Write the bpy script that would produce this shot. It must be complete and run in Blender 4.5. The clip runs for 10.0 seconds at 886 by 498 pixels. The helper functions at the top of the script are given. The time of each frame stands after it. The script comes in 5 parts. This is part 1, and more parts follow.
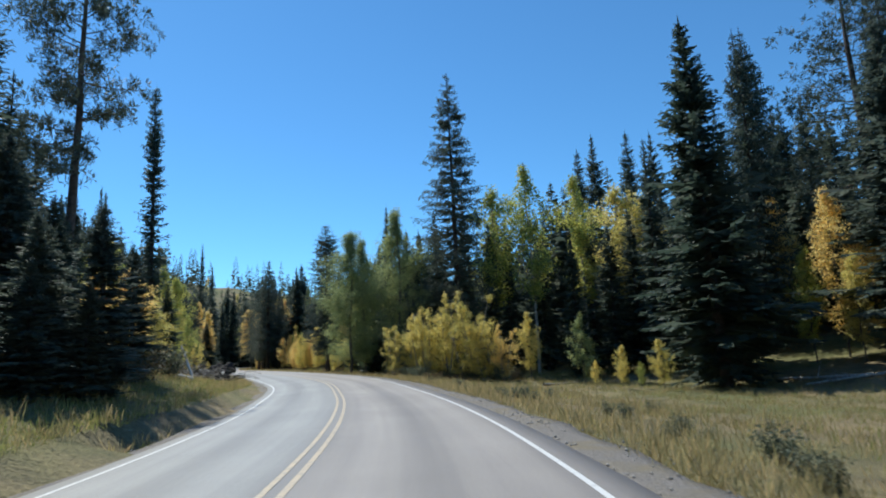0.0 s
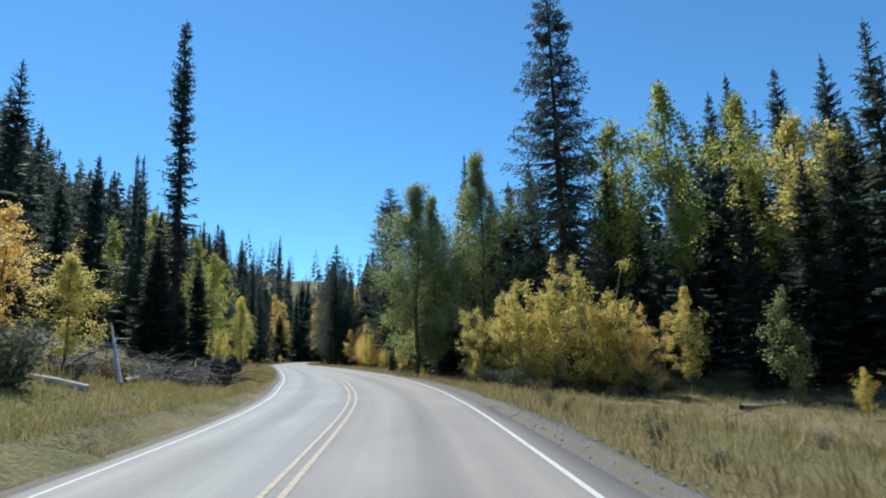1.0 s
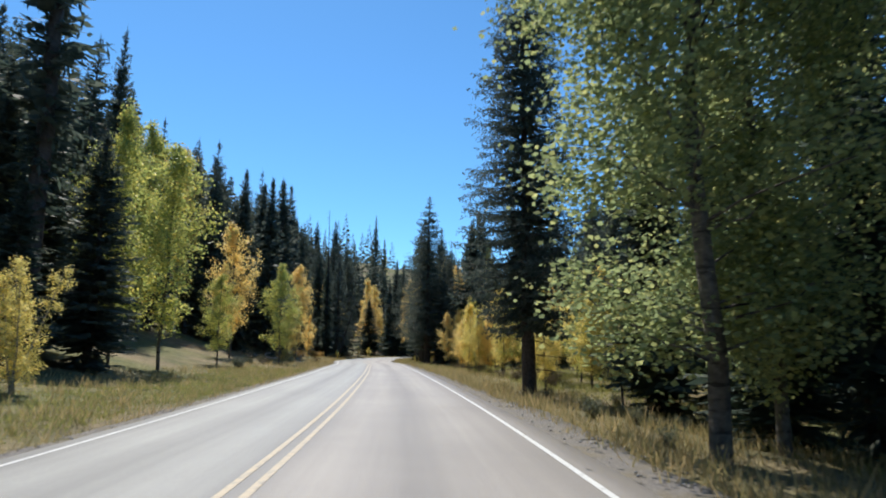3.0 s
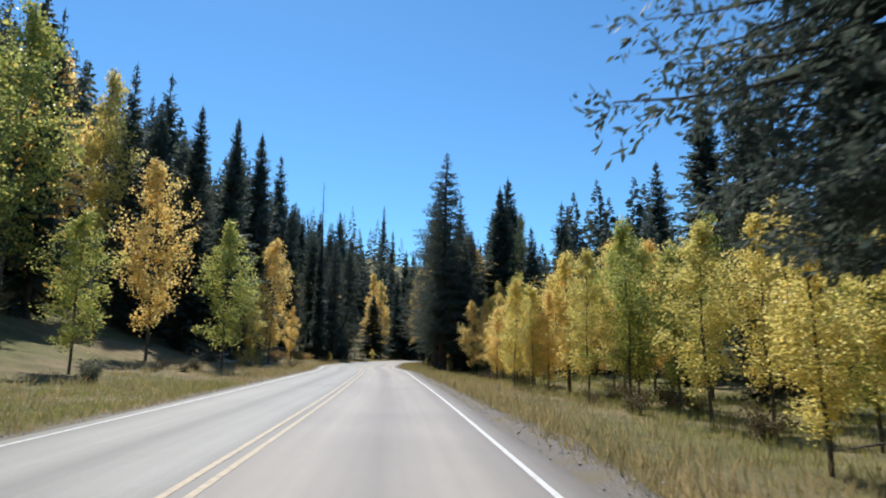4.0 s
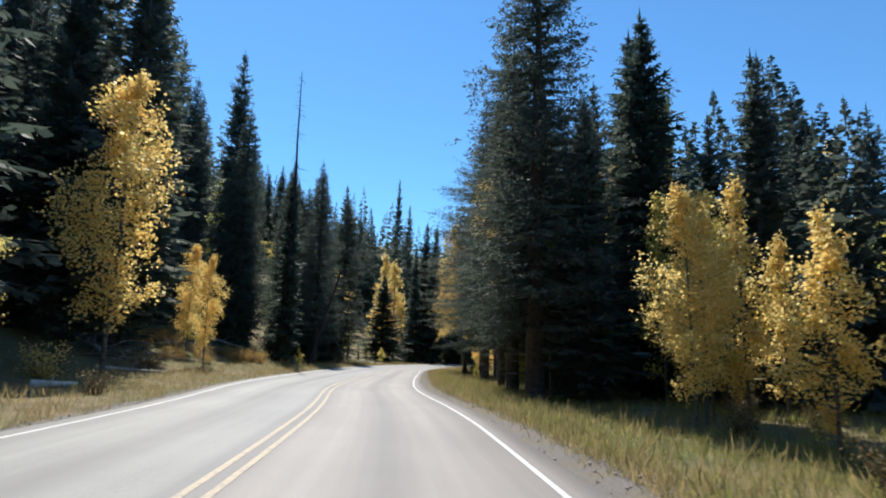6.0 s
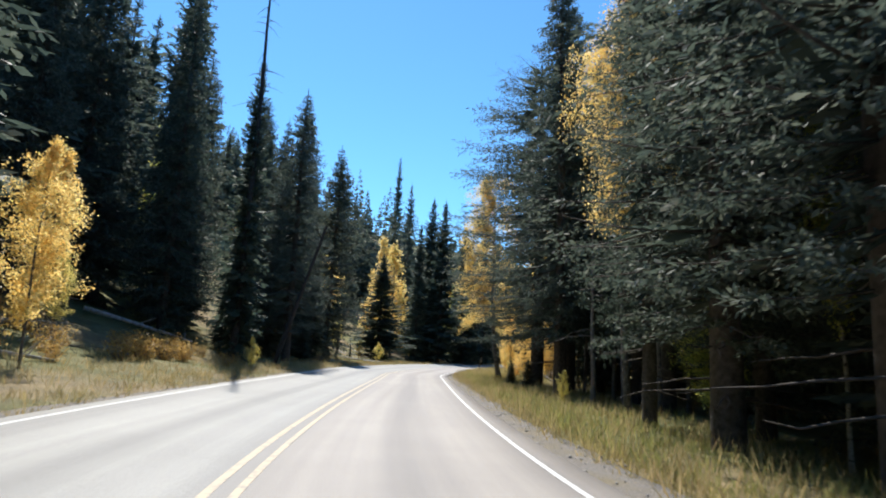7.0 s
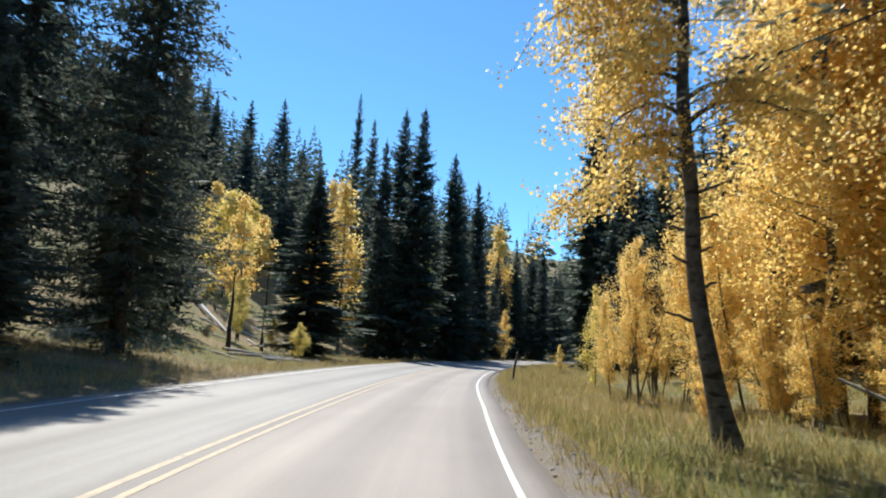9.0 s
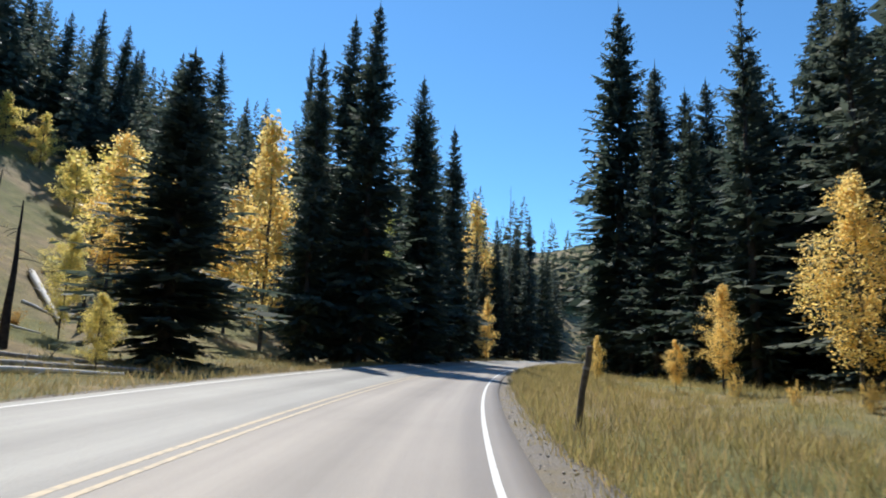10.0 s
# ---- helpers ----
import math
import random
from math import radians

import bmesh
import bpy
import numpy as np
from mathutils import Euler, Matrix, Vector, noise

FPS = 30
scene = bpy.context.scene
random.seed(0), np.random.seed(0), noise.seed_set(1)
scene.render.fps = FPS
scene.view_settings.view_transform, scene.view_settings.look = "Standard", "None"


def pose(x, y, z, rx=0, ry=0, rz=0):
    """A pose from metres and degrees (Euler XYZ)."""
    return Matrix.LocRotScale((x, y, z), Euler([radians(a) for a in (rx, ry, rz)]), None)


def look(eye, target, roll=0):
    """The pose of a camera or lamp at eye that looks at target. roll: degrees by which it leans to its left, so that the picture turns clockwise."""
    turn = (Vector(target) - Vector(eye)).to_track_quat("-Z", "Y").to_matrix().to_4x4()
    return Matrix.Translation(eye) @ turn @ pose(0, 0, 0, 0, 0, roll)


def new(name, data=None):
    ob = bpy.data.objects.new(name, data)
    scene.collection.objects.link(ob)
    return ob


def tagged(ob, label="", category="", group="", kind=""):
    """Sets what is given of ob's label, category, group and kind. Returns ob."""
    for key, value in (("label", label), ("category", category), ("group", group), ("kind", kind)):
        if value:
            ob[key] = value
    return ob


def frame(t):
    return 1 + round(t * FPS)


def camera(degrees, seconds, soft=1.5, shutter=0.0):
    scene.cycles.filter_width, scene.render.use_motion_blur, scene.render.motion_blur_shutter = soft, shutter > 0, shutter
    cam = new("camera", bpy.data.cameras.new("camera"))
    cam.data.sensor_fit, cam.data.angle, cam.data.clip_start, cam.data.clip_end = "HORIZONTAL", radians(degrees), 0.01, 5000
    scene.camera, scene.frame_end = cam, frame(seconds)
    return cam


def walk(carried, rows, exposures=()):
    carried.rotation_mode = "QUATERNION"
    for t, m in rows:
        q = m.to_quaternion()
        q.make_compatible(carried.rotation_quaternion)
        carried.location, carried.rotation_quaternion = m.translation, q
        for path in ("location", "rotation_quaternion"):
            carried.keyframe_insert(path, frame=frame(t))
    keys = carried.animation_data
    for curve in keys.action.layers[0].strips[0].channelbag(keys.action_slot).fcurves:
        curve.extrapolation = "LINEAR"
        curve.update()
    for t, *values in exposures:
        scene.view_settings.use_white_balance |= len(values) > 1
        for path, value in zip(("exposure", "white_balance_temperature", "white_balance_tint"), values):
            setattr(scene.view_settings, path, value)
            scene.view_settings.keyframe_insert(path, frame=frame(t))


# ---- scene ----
cam = camera(72.9, 10.0, 1.95, 0.08)
PATH = [
    (0, (0.81, 1.624, 1.364), (0.841, 3.594, 1.711), -2.7),
    (0.5, (0.269, 10.331, 1.369), (0.171, 12.298, 1.716), -2.2),
    (1, (-0.552, 19.359, 1.357), (-0.788, 21.315, 1.704), -1.6),
    (1.5, (-2.029, 27.953, 1.352), (-2.392, 29.889, 1.697), -1.0),
    (2, (-4.08, 36.684, 1.345), (-4.532, 38.602, 1.684), -0.7),
    (2.5, (-6.517, 45.56, 1.319), (-7.05, 47.458, 1.656), -0.1),
    (4, (-16.79, 74.781, 1.279), (-17.4, 76.653, 1.632), 0.8),
    (4.5, (-20.693, 84.321, 1.298), (-21.322, 86.186, 1.652), 1.4),
    (5, (-24.462, 93.51, 1.296), (-25.101, 95.371, 1.651), 1.2),
    (5.5, (-28.312, 101.912, 1.334), (-28.957, 103.771, 1.689), 1.6),
    (5.7, (-29.725, 105.352, 1.318), (-30.383, 107.206, 1.678), 1.4),
    (7, (-40.847, 127.577, 1.303), (-41.487, 129.439, 1.657), 2.9),
    (7.5, (-44.291, 136.164, 1.299), (-44.936, 138.024, 1.648), 2.5),
    (8, (-47.304, 144.818, 1.273), (-47.957, 146.676, 1.62), 2.7),
    (8.5, (-50.828, 153.782, 1.357), (-51.436, 155.657, 1.694), 2.4),
    (9, (-54.067, 163.593, 1.347), (-54.601, 165.492, 1.68), 2.7),
    (9.5, (-56.414, 173.494, 1.322), (-56.874, 175.411, 1.658), 2.3),
    (10, (-58.728, 183.291, 1.24), (-59.17, 185.212, 1.575), 2.0),
]
EXPOSURES = [(0, 0.05, 6200, 6), (1, 0.08, 6200, 6), (2, 0.22, 6400, 9), (4, 0.15, 6500, 10), (5.5, 0.22, 6500, 10), (7, 0.58, 6450, 10), (8, 0.7, 6400, 10), (9, 0.5, 6550, 10), (10, 0.32, 6500, 10)]
walk(cam, [(t, look(eye, target, roll)) for t, eye, target, roll in PATH], EXPOSURES)

# ---- world, sun, exposure ----
SUN_FROM = Vector((-0.62, 0.785, 0.0)).normalized()
SUN_HIGH = radians(54)
world = bpy.data.worlds.new("sky")
scene.world = world
world.use_nodes = True
wn = world.node_tree.nodes
sky = wn.new("ShaderNodeTexSky")
sky.sky_type, sky.sun_disc = "NISHITA", False
sky.sun_elevation, sky.sun_rotation = SUN_HIGH, math.atan2(SUN_FROM.x, SUN_FROM.y) % (2 * math.pi)
sky.altitude, sky.air_density, sky.dust_density, sky.ozone_density = 2500, 1.2, 0.45, 2.0
wn["Background"].inputs["Strength"].default_value = 0.132
tint = wn.new("ShaderNodeMix")
tint.data_type, tint.blend_type = "RGBA", "MULTIPLY"
tint.inputs[0].default_value, tint.inputs[7].default_value = 1.0, (0.55, 0.95, 1.16, 1)
world.node_tree.links.new(sky.outputs["Color"], tint.inputs[6])
world.node_tree.links.new(tint.outputs[2], wn["Background"].inputs["Color"])
sun = new("sun", bpy.data.lights.new("sun", "SUN"))
sun.data.energy, sun.data.angle, sun.data.color = 5.0, radians(0.53), (1.0, 0.95, 0.86)
sun_way = SUN_FROM * math.cos(SUN_HIGH) + Vector((0, 0, math.sin(SUN_HIGH)))
sun.matrix_world = look(sun_way * 300, (0, 0, 0))


# ---- materials ----
def material(name, rough=0.8):
    m = bpy.data.materials.new(name)
    m.use_nodes = True
    n, l = m.node_tree.nodes, m.node_tree.links
    b = n["Principled BSDF"]
    b.inputs["Roughness"].default_value = rough
    return m, n, l, b


def ramp(n, l, fac, stops):
    r = n.new("ShaderNodeValToRGB")
    el = r.color_ramp.elements
    while len(el) < len(stops):
        el.new(0.5)
    for e, (p, c) in zip(el, stops):
        e.position, e.color = p, (*c, 1)
    l.new(fac, r.inputs["Fac"])
    return r.outputs["Color"]


def noise_tex(n, l, scale, detail=4.0, coord="Object", rough=0.6):
    c = n.new("ShaderNodeTexCoord")
    t = n.new("ShaderNodeTexNoise")
    t.inputs["Scale"].default_value, t.inputs["Detail"].default_value, t.inputs["Roughness"].default_value = scale, detail, rough
    l.new(c.outputs[coord], t.inputs["Vector"])
    return t.outputs["Fac"]


def mixed(n, l, a, b, fac, mode="MIX"):
    m = n.new("ShaderNodeMix")
    m.data_type, m.blend_type = "RGBA", mode
    for sock, v in ((m.inputs[6], a), (m.inputs[7], b), (m.inputs[0], fac)):
        if isinstance(v, bpy.types.NodeSocket):
            l.new(v, sock)
        elif sock == m.inputs[0]:
            sock.default_value = v
        else:
            sock.default_value = (*v, 1)
    return m.outputs[2]


def bump(n, l, b, height, strength, distance):
    k = n.new("ShaderNodeBump")
    k.inputs["Strength"].default_value, k.inputs["Distance"].default_value = strength, distance
    l.new(height, k.inputs["Height"])
    l.new(k.outputs["Normal"], b.inputs["Normal"])


def foliage(name, stops, through_light=0.3, rough=0.6, tint=0.35, gloss=0.25):
    """Leaves or needles: a colour for each leaf, shifted tree by tree, with light passing through."""
    m, n, l, b = material(name, rough)
    g = n.new("ShaderNodeNewGeometry")
    col = ramp(n, l, g.outputs["Random Per Island"], stops)
    o = n.new("ShaderNodeObjectInfo")
    shift = ramp(n, l, o.outputs["Random"], ((0.0, (1 - tint, 1 - tint * 0.8, 1 - tint)), (0.5, (1, 1, 1)), (1.0, (1 + tint * 0.4, 1 + tint * 0.1, 1 - tint * 0.3))))
    col = mixed(n, l, col, shift, 1.0, "MULTIPLY")
    patch = ramp(n, l, noise_tex(n, l, 0.8, 2), ((0.3, (0.84, 0.84, 0.84)), (0.7, (1.12, 1.12, 1.12))))
    col = mixed(n, l, col, patch, 1.0, "MULTIPLY")
    l.new(col, b.inputs["Base Color"])
    b.inputs["Specular IOR Level"].default_value = gloss
    t = n.new("ShaderNodeBsdfTranslucent")
    l.new(col, t.inputs["Color"])
    s = n.new("ShaderNodeMixShader")
    s.inputs[0].default_value = through_light
    l.new(b.outputs["BSDF"], s.inputs[1])
    l.new(t.outputs["BSDF"], s.inputs[2])
    l.new(s.outputs["Shader"], n["Material Output"].inputs["Surface"])
    return m


NEEDLES = foliage("spruce_needles", ((0.0, (0.062, 0.090, 0.080)), (0.6, (0.100, 0.132, 0.108)), (1.0, (0.17, 0.195, 0.16))), 0.42, 0.62, 0.3, 0.2)
PINE_NEEDLES = foliage("pine_needles", ((0.0, (0.065, 0.088, 0.070)), (1.0, (0.16, 0.185, 0.13))), 0.3, 0.5)
LEAF_GOLD = foliage("golden_leaves", ((0.0, (0.82, 0.56, 0.16)), (0.5, (0.92, 0.70, 0.26)), (0.9, (0.94, 0.79, 0.36)), (1.0, (0.76, 0.68, 0.20))), 0.64, 0.42, 0.08)
LEAF_YELLOW = foliage("yellow_leaves", ((0.0, (0.48, 0.46, 0.13)), (0.35, (0.74, 0.65, 0.21)), (0.8, (0.88, 0.75, 0.29)), (1.0, (0.86, 0.63, 0.17))), 0.62, 0.42, 0.12)
LEAF_TURNING = foliage("turning_leaves", ((0.0, (0.24, 0.31, 0.10)), (0.5, (0.44, 0.49, 0.15)), (0.8, (0.62, 0.60, 0.17)), (1.0, (0.80, 0.68, 0.17))), 0.6, 0.42, 0.18)
LEAF_GREEN = foliage("green_leaves", ((0.0, (0.22, 0.28, 0.15)), (0.7, (0.38, 0.44, 0.20)), (1.0, (0.56, 0.56, 0.23))), 0.6, 0.6, 0.15, 0.1)
LEAF_BROWN = foliage("dry_leaves", ((0.0, (0.085, 0.065, 0.04)), (1.0, (0.22, 0.17, 0.08))), 0.3, 0.6, 0.2)
LEAF_RUST = foliage("rust_leaves", ((0.0, (0.34, 0.20, 0.06)), (0.6, (0.52, 0.33, 0.11)), (1.0, (0.62, 0.45, 0.16))), 0.5, 0.5, 0.15)
SAGE = foliage("sage_leaves", ((0.0, (0.085, 0.105, 0.07)), (1.0, (0.22, 0.24, 0.165))), 0.3, 0.7, 0.25)
GRASS = foliage("dry_grass", ((0.0, (0.25, 0.235, 0.11)), (0.35, (0.34, 0.295, 0.14)), (0.75, (0.45, 0.355, 0.175)), (1.0, (0.54, 0.41, 0.22))), 0.5, 0.7, 0.1)
GRASS_GOLD = foliage("golden_grass", ((0.0, (0.31, 0.285, 0.115)), (0.5, (0.45, 0.375, 0.15)), (1.0, (0.57, 0.455, 0.21))), 0.5, 0.7, 0.1)
GRASS_GREEN = foliage("green_grass", ((0.0, (0.19, 0.215, 0.07)), (0.6, (0.33, 0.335, 0.11)), (1.0, (0.46, 0.41, 0.15))), 0.5, 0.7, 0.1)


def bark(name, dark, light, scale=9.0, knots=False):
    m, n, l, b = material(name, 0.9)
    f = noise_tex(n, l, scale, 6)
    col = ramp(n, l, f, ((0.3, dark), (0.7, light)))
    if knots:
        c = n.new("ShaderNodeTexCoord")
        mp = n.new("ShaderNodeMapping")
        mp.inputs["Scale"].default_value = (1.2, 1.2, 3.4)
        l.new(c.outputs["Object"], mp.inputs["Vector"])
        v = n.new("ShaderNodeTexNoise")
        v.inputs["Scale"].default_value, v.inputs["Detail"].default_value = 1.6, 3
        l.new(mp.outputs["Vector"], v.inputs["Vector"])
        col = mixed(n, l, col, (0.035, 0.03, 0.027), ramp(n, l, v.outputs["Fac"], ((0.56, (0, 0, 0)), (0.63, (1, 1, 1)))))
    l.new(col, b.inputs["Base Color"])
    bump(n, l, b, f, 0.7, 0.03)
    return m


SPRUCE_BARK = bark("spruce_bark", (0.032, 0.027, 0.024), (0.11, 0.094, 0.084))
PINE_BARK = bark("pine_bark", (0.045, 0.034, 0.028), (0.15, 0.11, 0.085), 5)
ASPEN_BARK = bark("aspen_bark", (0.22, 0.21, 0.17), (0.46, 0.44, 0.37), 7, True)
OLD_ASPEN_BARK = bark("old_aspen_bark", (0.045, 0.04, 0.035), (0.19, 0.175, 0.15), 6, True)
PALE_WOOD = bark("bleached_wood", (0.50, 0.48, 0.45), (0.78, 0.76, 0.72), 5)
DEAD_WOOD = bark("weathered_wood", (0.16, 0.145, 0.13), (0.50, 0.48, 0.45), 5)
GREY_TWIGS = bark("grey_twigs", (0.10, 0.09, 0.08), (0.26, 0.24, 0.22), 6)
CHARRED = bark("charred_bark", (0.012, 0.011, 0.010), (0.06, 0.05, 0.045), 6)
POST_WOOD = bark("old_post_wood", (0.05, 0.042, 0.034), (0.16, 0.14, 0.11), 12)
ROCK = bark("grey_rock", (0.20, 0.19, 0.175), (0.44, 0.42, 0.39), 3)


def ground_material():
    m, n, l, b = material("meadow_soil", 0.95)
    big, mid, fine = noise_tex(n, l, 0.09, 5), noise_tex(n, l, 0.7, 6), noise_tex(n, l, 9, 5)
    dry = ramp(n, l, mid, ((0.3, (0.16, 0.125, 0.068)), (0.55, (0.26, 0.20, 0.105)), (0.75, (0.34, 0.255, 0.135))))
    green = ramp(n, l, mid, ((0.3, (0.085, 0.10, 0.030)), (0.7, (0.19, 0.18, 0.06))))
    col = mixed(n, l, dry, green, ramp(n, l, big, ((0.42, (0, 0, 0)), (0.6, (1, 1, 1)))))
    col = mixed(n, l, col, ramp(n, l, fine, ((0.25, (0.55, 0.55, 0.55)), (0.7, (1.15, 1.15, 1.15)))), 1.0, "MULTIPLY")
    l.new(col, b.inputs["Base Color"])
    bump(n, l, b, fine, 1.0, 0.10)
    return m


def asphalt_material():
    m, n, l, b = material("worn_asphalt", 0.6)
    uv = n.new("ShaderNodeUVMap")
    sep = n.new("ShaderNodeSeparateXYZ")
    l.new(uv.outputs["UV"], sep.inputs["Vector"])
    big = noise_tex(n, l, 0.25, 5)
    fine = noise_tex(n, l, 55, 3)
    col = ramp(n, l, big, ((0.3, (0.235, 0.222, 0.210)), (0.7, (0.29, 0.274, 0.258))))
    # toned lane by lane: the right one browner, the left one greyer
    side = n.new("ShaderNodeMapRange")
    side.inputs["From Min"].default_value, side.inputs["From Max"].default_value = -0.3, 0.3
    l.new(sep.outputs["X"], side.inputs["Value"])
    col = mixed(n, l, col, ramp(n, l, side.outputs[0], ((0.0, (0.95, 0.99, 0.99)), (1.0, (1.05, 1.0, 0.95)))), 1.0, "MULTIPLY")
    # wheel tracks polished lighter, lane middles darker with dripped oil
    w = n.new("ShaderNodeMath")
    w.operation = "MULTIPLY"
    w.inputs[1].default_value = 2 * math.pi / 1.75
    l.new(sep.outputs["X"], w.inputs[0])
    c = n.new("ShaderNodeMath")
    c.operation = "COSINE"
    l.new(w.outputs[0], c.inputs[0])
    mp = n.new("ShaderNodeMapRange")
    mp.inputs["From Min"].default_value = -1
    l.new(c.outputs[0], mp.inputs["Value"])
    col = mixed(n, l, col, ramp(n, l, mp.outputs[0], ((0.0, (1.10, 1.10, 1.10)), (0.55, (1, 1, 1)), (1.0, (0.80, 0.80, 0.81)))), 1.0, "MULTIPLY")
    # long drag streaks
    stm = n.new("ShaderNodeMapping")
    stm.inputs["Scale"].default_value = (2.6, 0.05, 1)
    l.new(uv.outputs["UV"], stm.inputs["Vector"])
    st = n.new("ShaderNodeTexNoise")
    st.inputs["Scale"].default_value, st.inputs["Detail"].default_value = 1.0, 6
    l.new(stm.outputs["Vector"], st.inputs["Vector"])
    col = mixed(n, l, col, ramp(n, l, st.outputs["Fac"], ((0.3, (0.86, 0.86, 0.87)), (0.7, (1.1, 1.1, 1.09)))), 1.0, "MULTIPLY")
    col = mixed(n, l, col, ramp(n, l, fine, ((0.25, (0.72, 0.72, 0.72)), (0.75, (1.22, 1.22, 1.22)))), 1.0, "MULTIPLY")
    l.new(col, b.inputs["Base Color"])
    bump(n, l, b, fine, 0.35, 0.01)
    return m


def paint_material(name, colour, worn):
    m, n, l, b = material(name, 0.6)
    f, g = noise_tex(n, l, 7, 6), noise_tex(n, l, 60, 3)
    col = mixed(n, l, colour, tuple(c * 0.85 for c in colour), g)
    col = mixed(n, l, col, (0.20, 0.19, 0.18), ramp(n, l, f, ((worn, (0, 0, 0)), (worn + 0.3, (1, 1, 1)))))
    l.new(col, b.inputs["Base Color"])
    return m


def gravel_material():
    m, n, l, b = material("gravel_shoulder", 0.95)
    f, g = noise_tex(n, l, 26, 5), noise_tex(n, l, 1.2, 4)
    col = ramp(n, l, f, ((0.3, (0.11, 0.10, 0.09)), (0.55, (0.21, 0.19, 0.17)), (0.75, (0.38, 0.35, 0.32))))
    col = mixed(n, l, col, (0.20, 0.165, 0.10), ramp(n, l, g, ((0.45, (0, 0, 0)), (0.65, (0.8, 0.8, 0.8)))))
    l.new(col, b.inputs["Base Color"])
    bump(n, l, b, f, 1.0, 0.04)
    return m


GROUND, ASPHALT, GRAVEL = ground_material(), asphalt_material(), gravel_material()
WHITE_PAINT, YELLOW_PAINT = paint_material("white_road_paint", (0.66, 0.66, 0.64), 0.55), paint_material("yellow_road_paint", (0.52, 0.42, 0.285), 0.46)


# ---- mesh helpers ----
def mesh_of(name, verts, faces, mat, smooth=False):
    """A mesh from an array of corners and an array (or list) of faces."""
    me = bpy.data.meshes.new(name)
    if isinstance(faces, np.ndarray):
        k = faces.shape[1]
        me.vertices.add(len(verts))
        me.vertices.foreach_set("co", np.asarray(verts, np.float32).ravel())
        me.loops.add(faces.size)
        me.loops.foreach_set("vertex_index", faces.astype(np.int32).ravel())
        me.polygons.add(len(faces))
        me.polygons.foreach_set("loop_start", np.arange(0, faces.size, k, dtype=np.int32))
        me.update(calc_edges=True)
    else:
        me.from_pydata([tuple(v) for v in verts], [], faces)
    if smooth:
        me.polygons.foreach_set("use_smooth", [True] * len(me.polygons))
    me.materials.append(mat)
    return me


def part(name, me, parent, mat=None, label=""):
    ob = new(name, me)
    ob.parent = parent
    if mat:
        ob.material_slots[0].link = "OBJECT"
        ob.material_slots[0].material = mat
    return tagged(ob, label)


def tube(points, radii, sides=7):
    """Corners and four-sided faces of a tapering tube along points."""
    points = np.asarray(points, float)
    way = np.gradient(points, axis=0)
    way /= np.linalg.norm(way, axis=1)[:, None] + 1e-9
    ref = np.where(np.abs(way[:, 2:3]) > 0.9, [[1.0, 0, 0]], [[0, 0, 1.0]])
    a = np.cross(way, ref)
    a /= np.linalg.norm(a, axis=1)[:, None] + 1e-9
    b = np.cross(way, a)
    ang = np.linspace(0, 2 * np.pi, sides, endpoint=False)
    ring = np.cos(ang)[None, :, None] * a[:, None] + np.sin(ang)[None, :, None] * b[:, None]
    v = (points[:, None] + ring * np.asarray(radii, float)[:, None, None]).reshape(-1, 3)
    i, j = np.meshgrid(np.arange(len(points) - 1), np.arange(sides), indexing="ij")
    q = np.stack([i * sides + j, i * sides + (j + 1) % sides, (i + 1) * sides + (j + 1) % sides, (i + 1) * sides + j], -1).reshape(-1, 4)
    return v, q


def joined(pieces):
    """Several (corners, faces) pairs as one."""
    vs, qs, n = [], [], 0
    for v, q in pieces:
        vs.append(v)
        qs.append(q + n)
        n += len(v)
    return np.concatenate(vs), np.concatenate(qs)


def limbed(pieces):
    """A stem and its limbs as one connected piece: each limb's foot is grown into the nearest earlier wood."""
    v, q = joined(pieces)
    ends = np.cumsum([len(p[0]) for p in pieces])
    extra = []
    for n0 in ends[:-1]:
        earlier = v[: ends[0]] if n0 < len(v) else v
        k = int(((earlier - v[n0]) ** 2).sum(1).argmin())
        extra.append([n0, n0 + 1, (k + 1) % ends[0], k])
    return v, np.concatenate([q, np.array(extra, dtype=q.dtype).reshape(-1, 4)])


def blades(base, tip, width, rng, flat=0.5):
    """Diamond-shaped leaves from base to tip; flat: how level they lie."""
    way = tip - base
    ln = np.linalg.norm(way, axis=1, keepdims=True) + 1e-9
    side = np.cross(way / ln, [0, 0, 1.0]) * flat + rng.normal(size=way.shape) * (1 - flat)
    side -= (side * way / ln).sum(1, keepdims=True) * way / ln
    side /= np.linalg.norm(side, axis=1, keepdims=True) + 1e-9
    mid = base + way * 0.55
    w = np.asarray(width).reshape(-1, 1) * 0.5
    v = np.stack([base, mid - side * w, tip, mid + side * w], 1).reshape(-1, 3)
    return v, np.arange(len(v)).reshape(-1, 4)


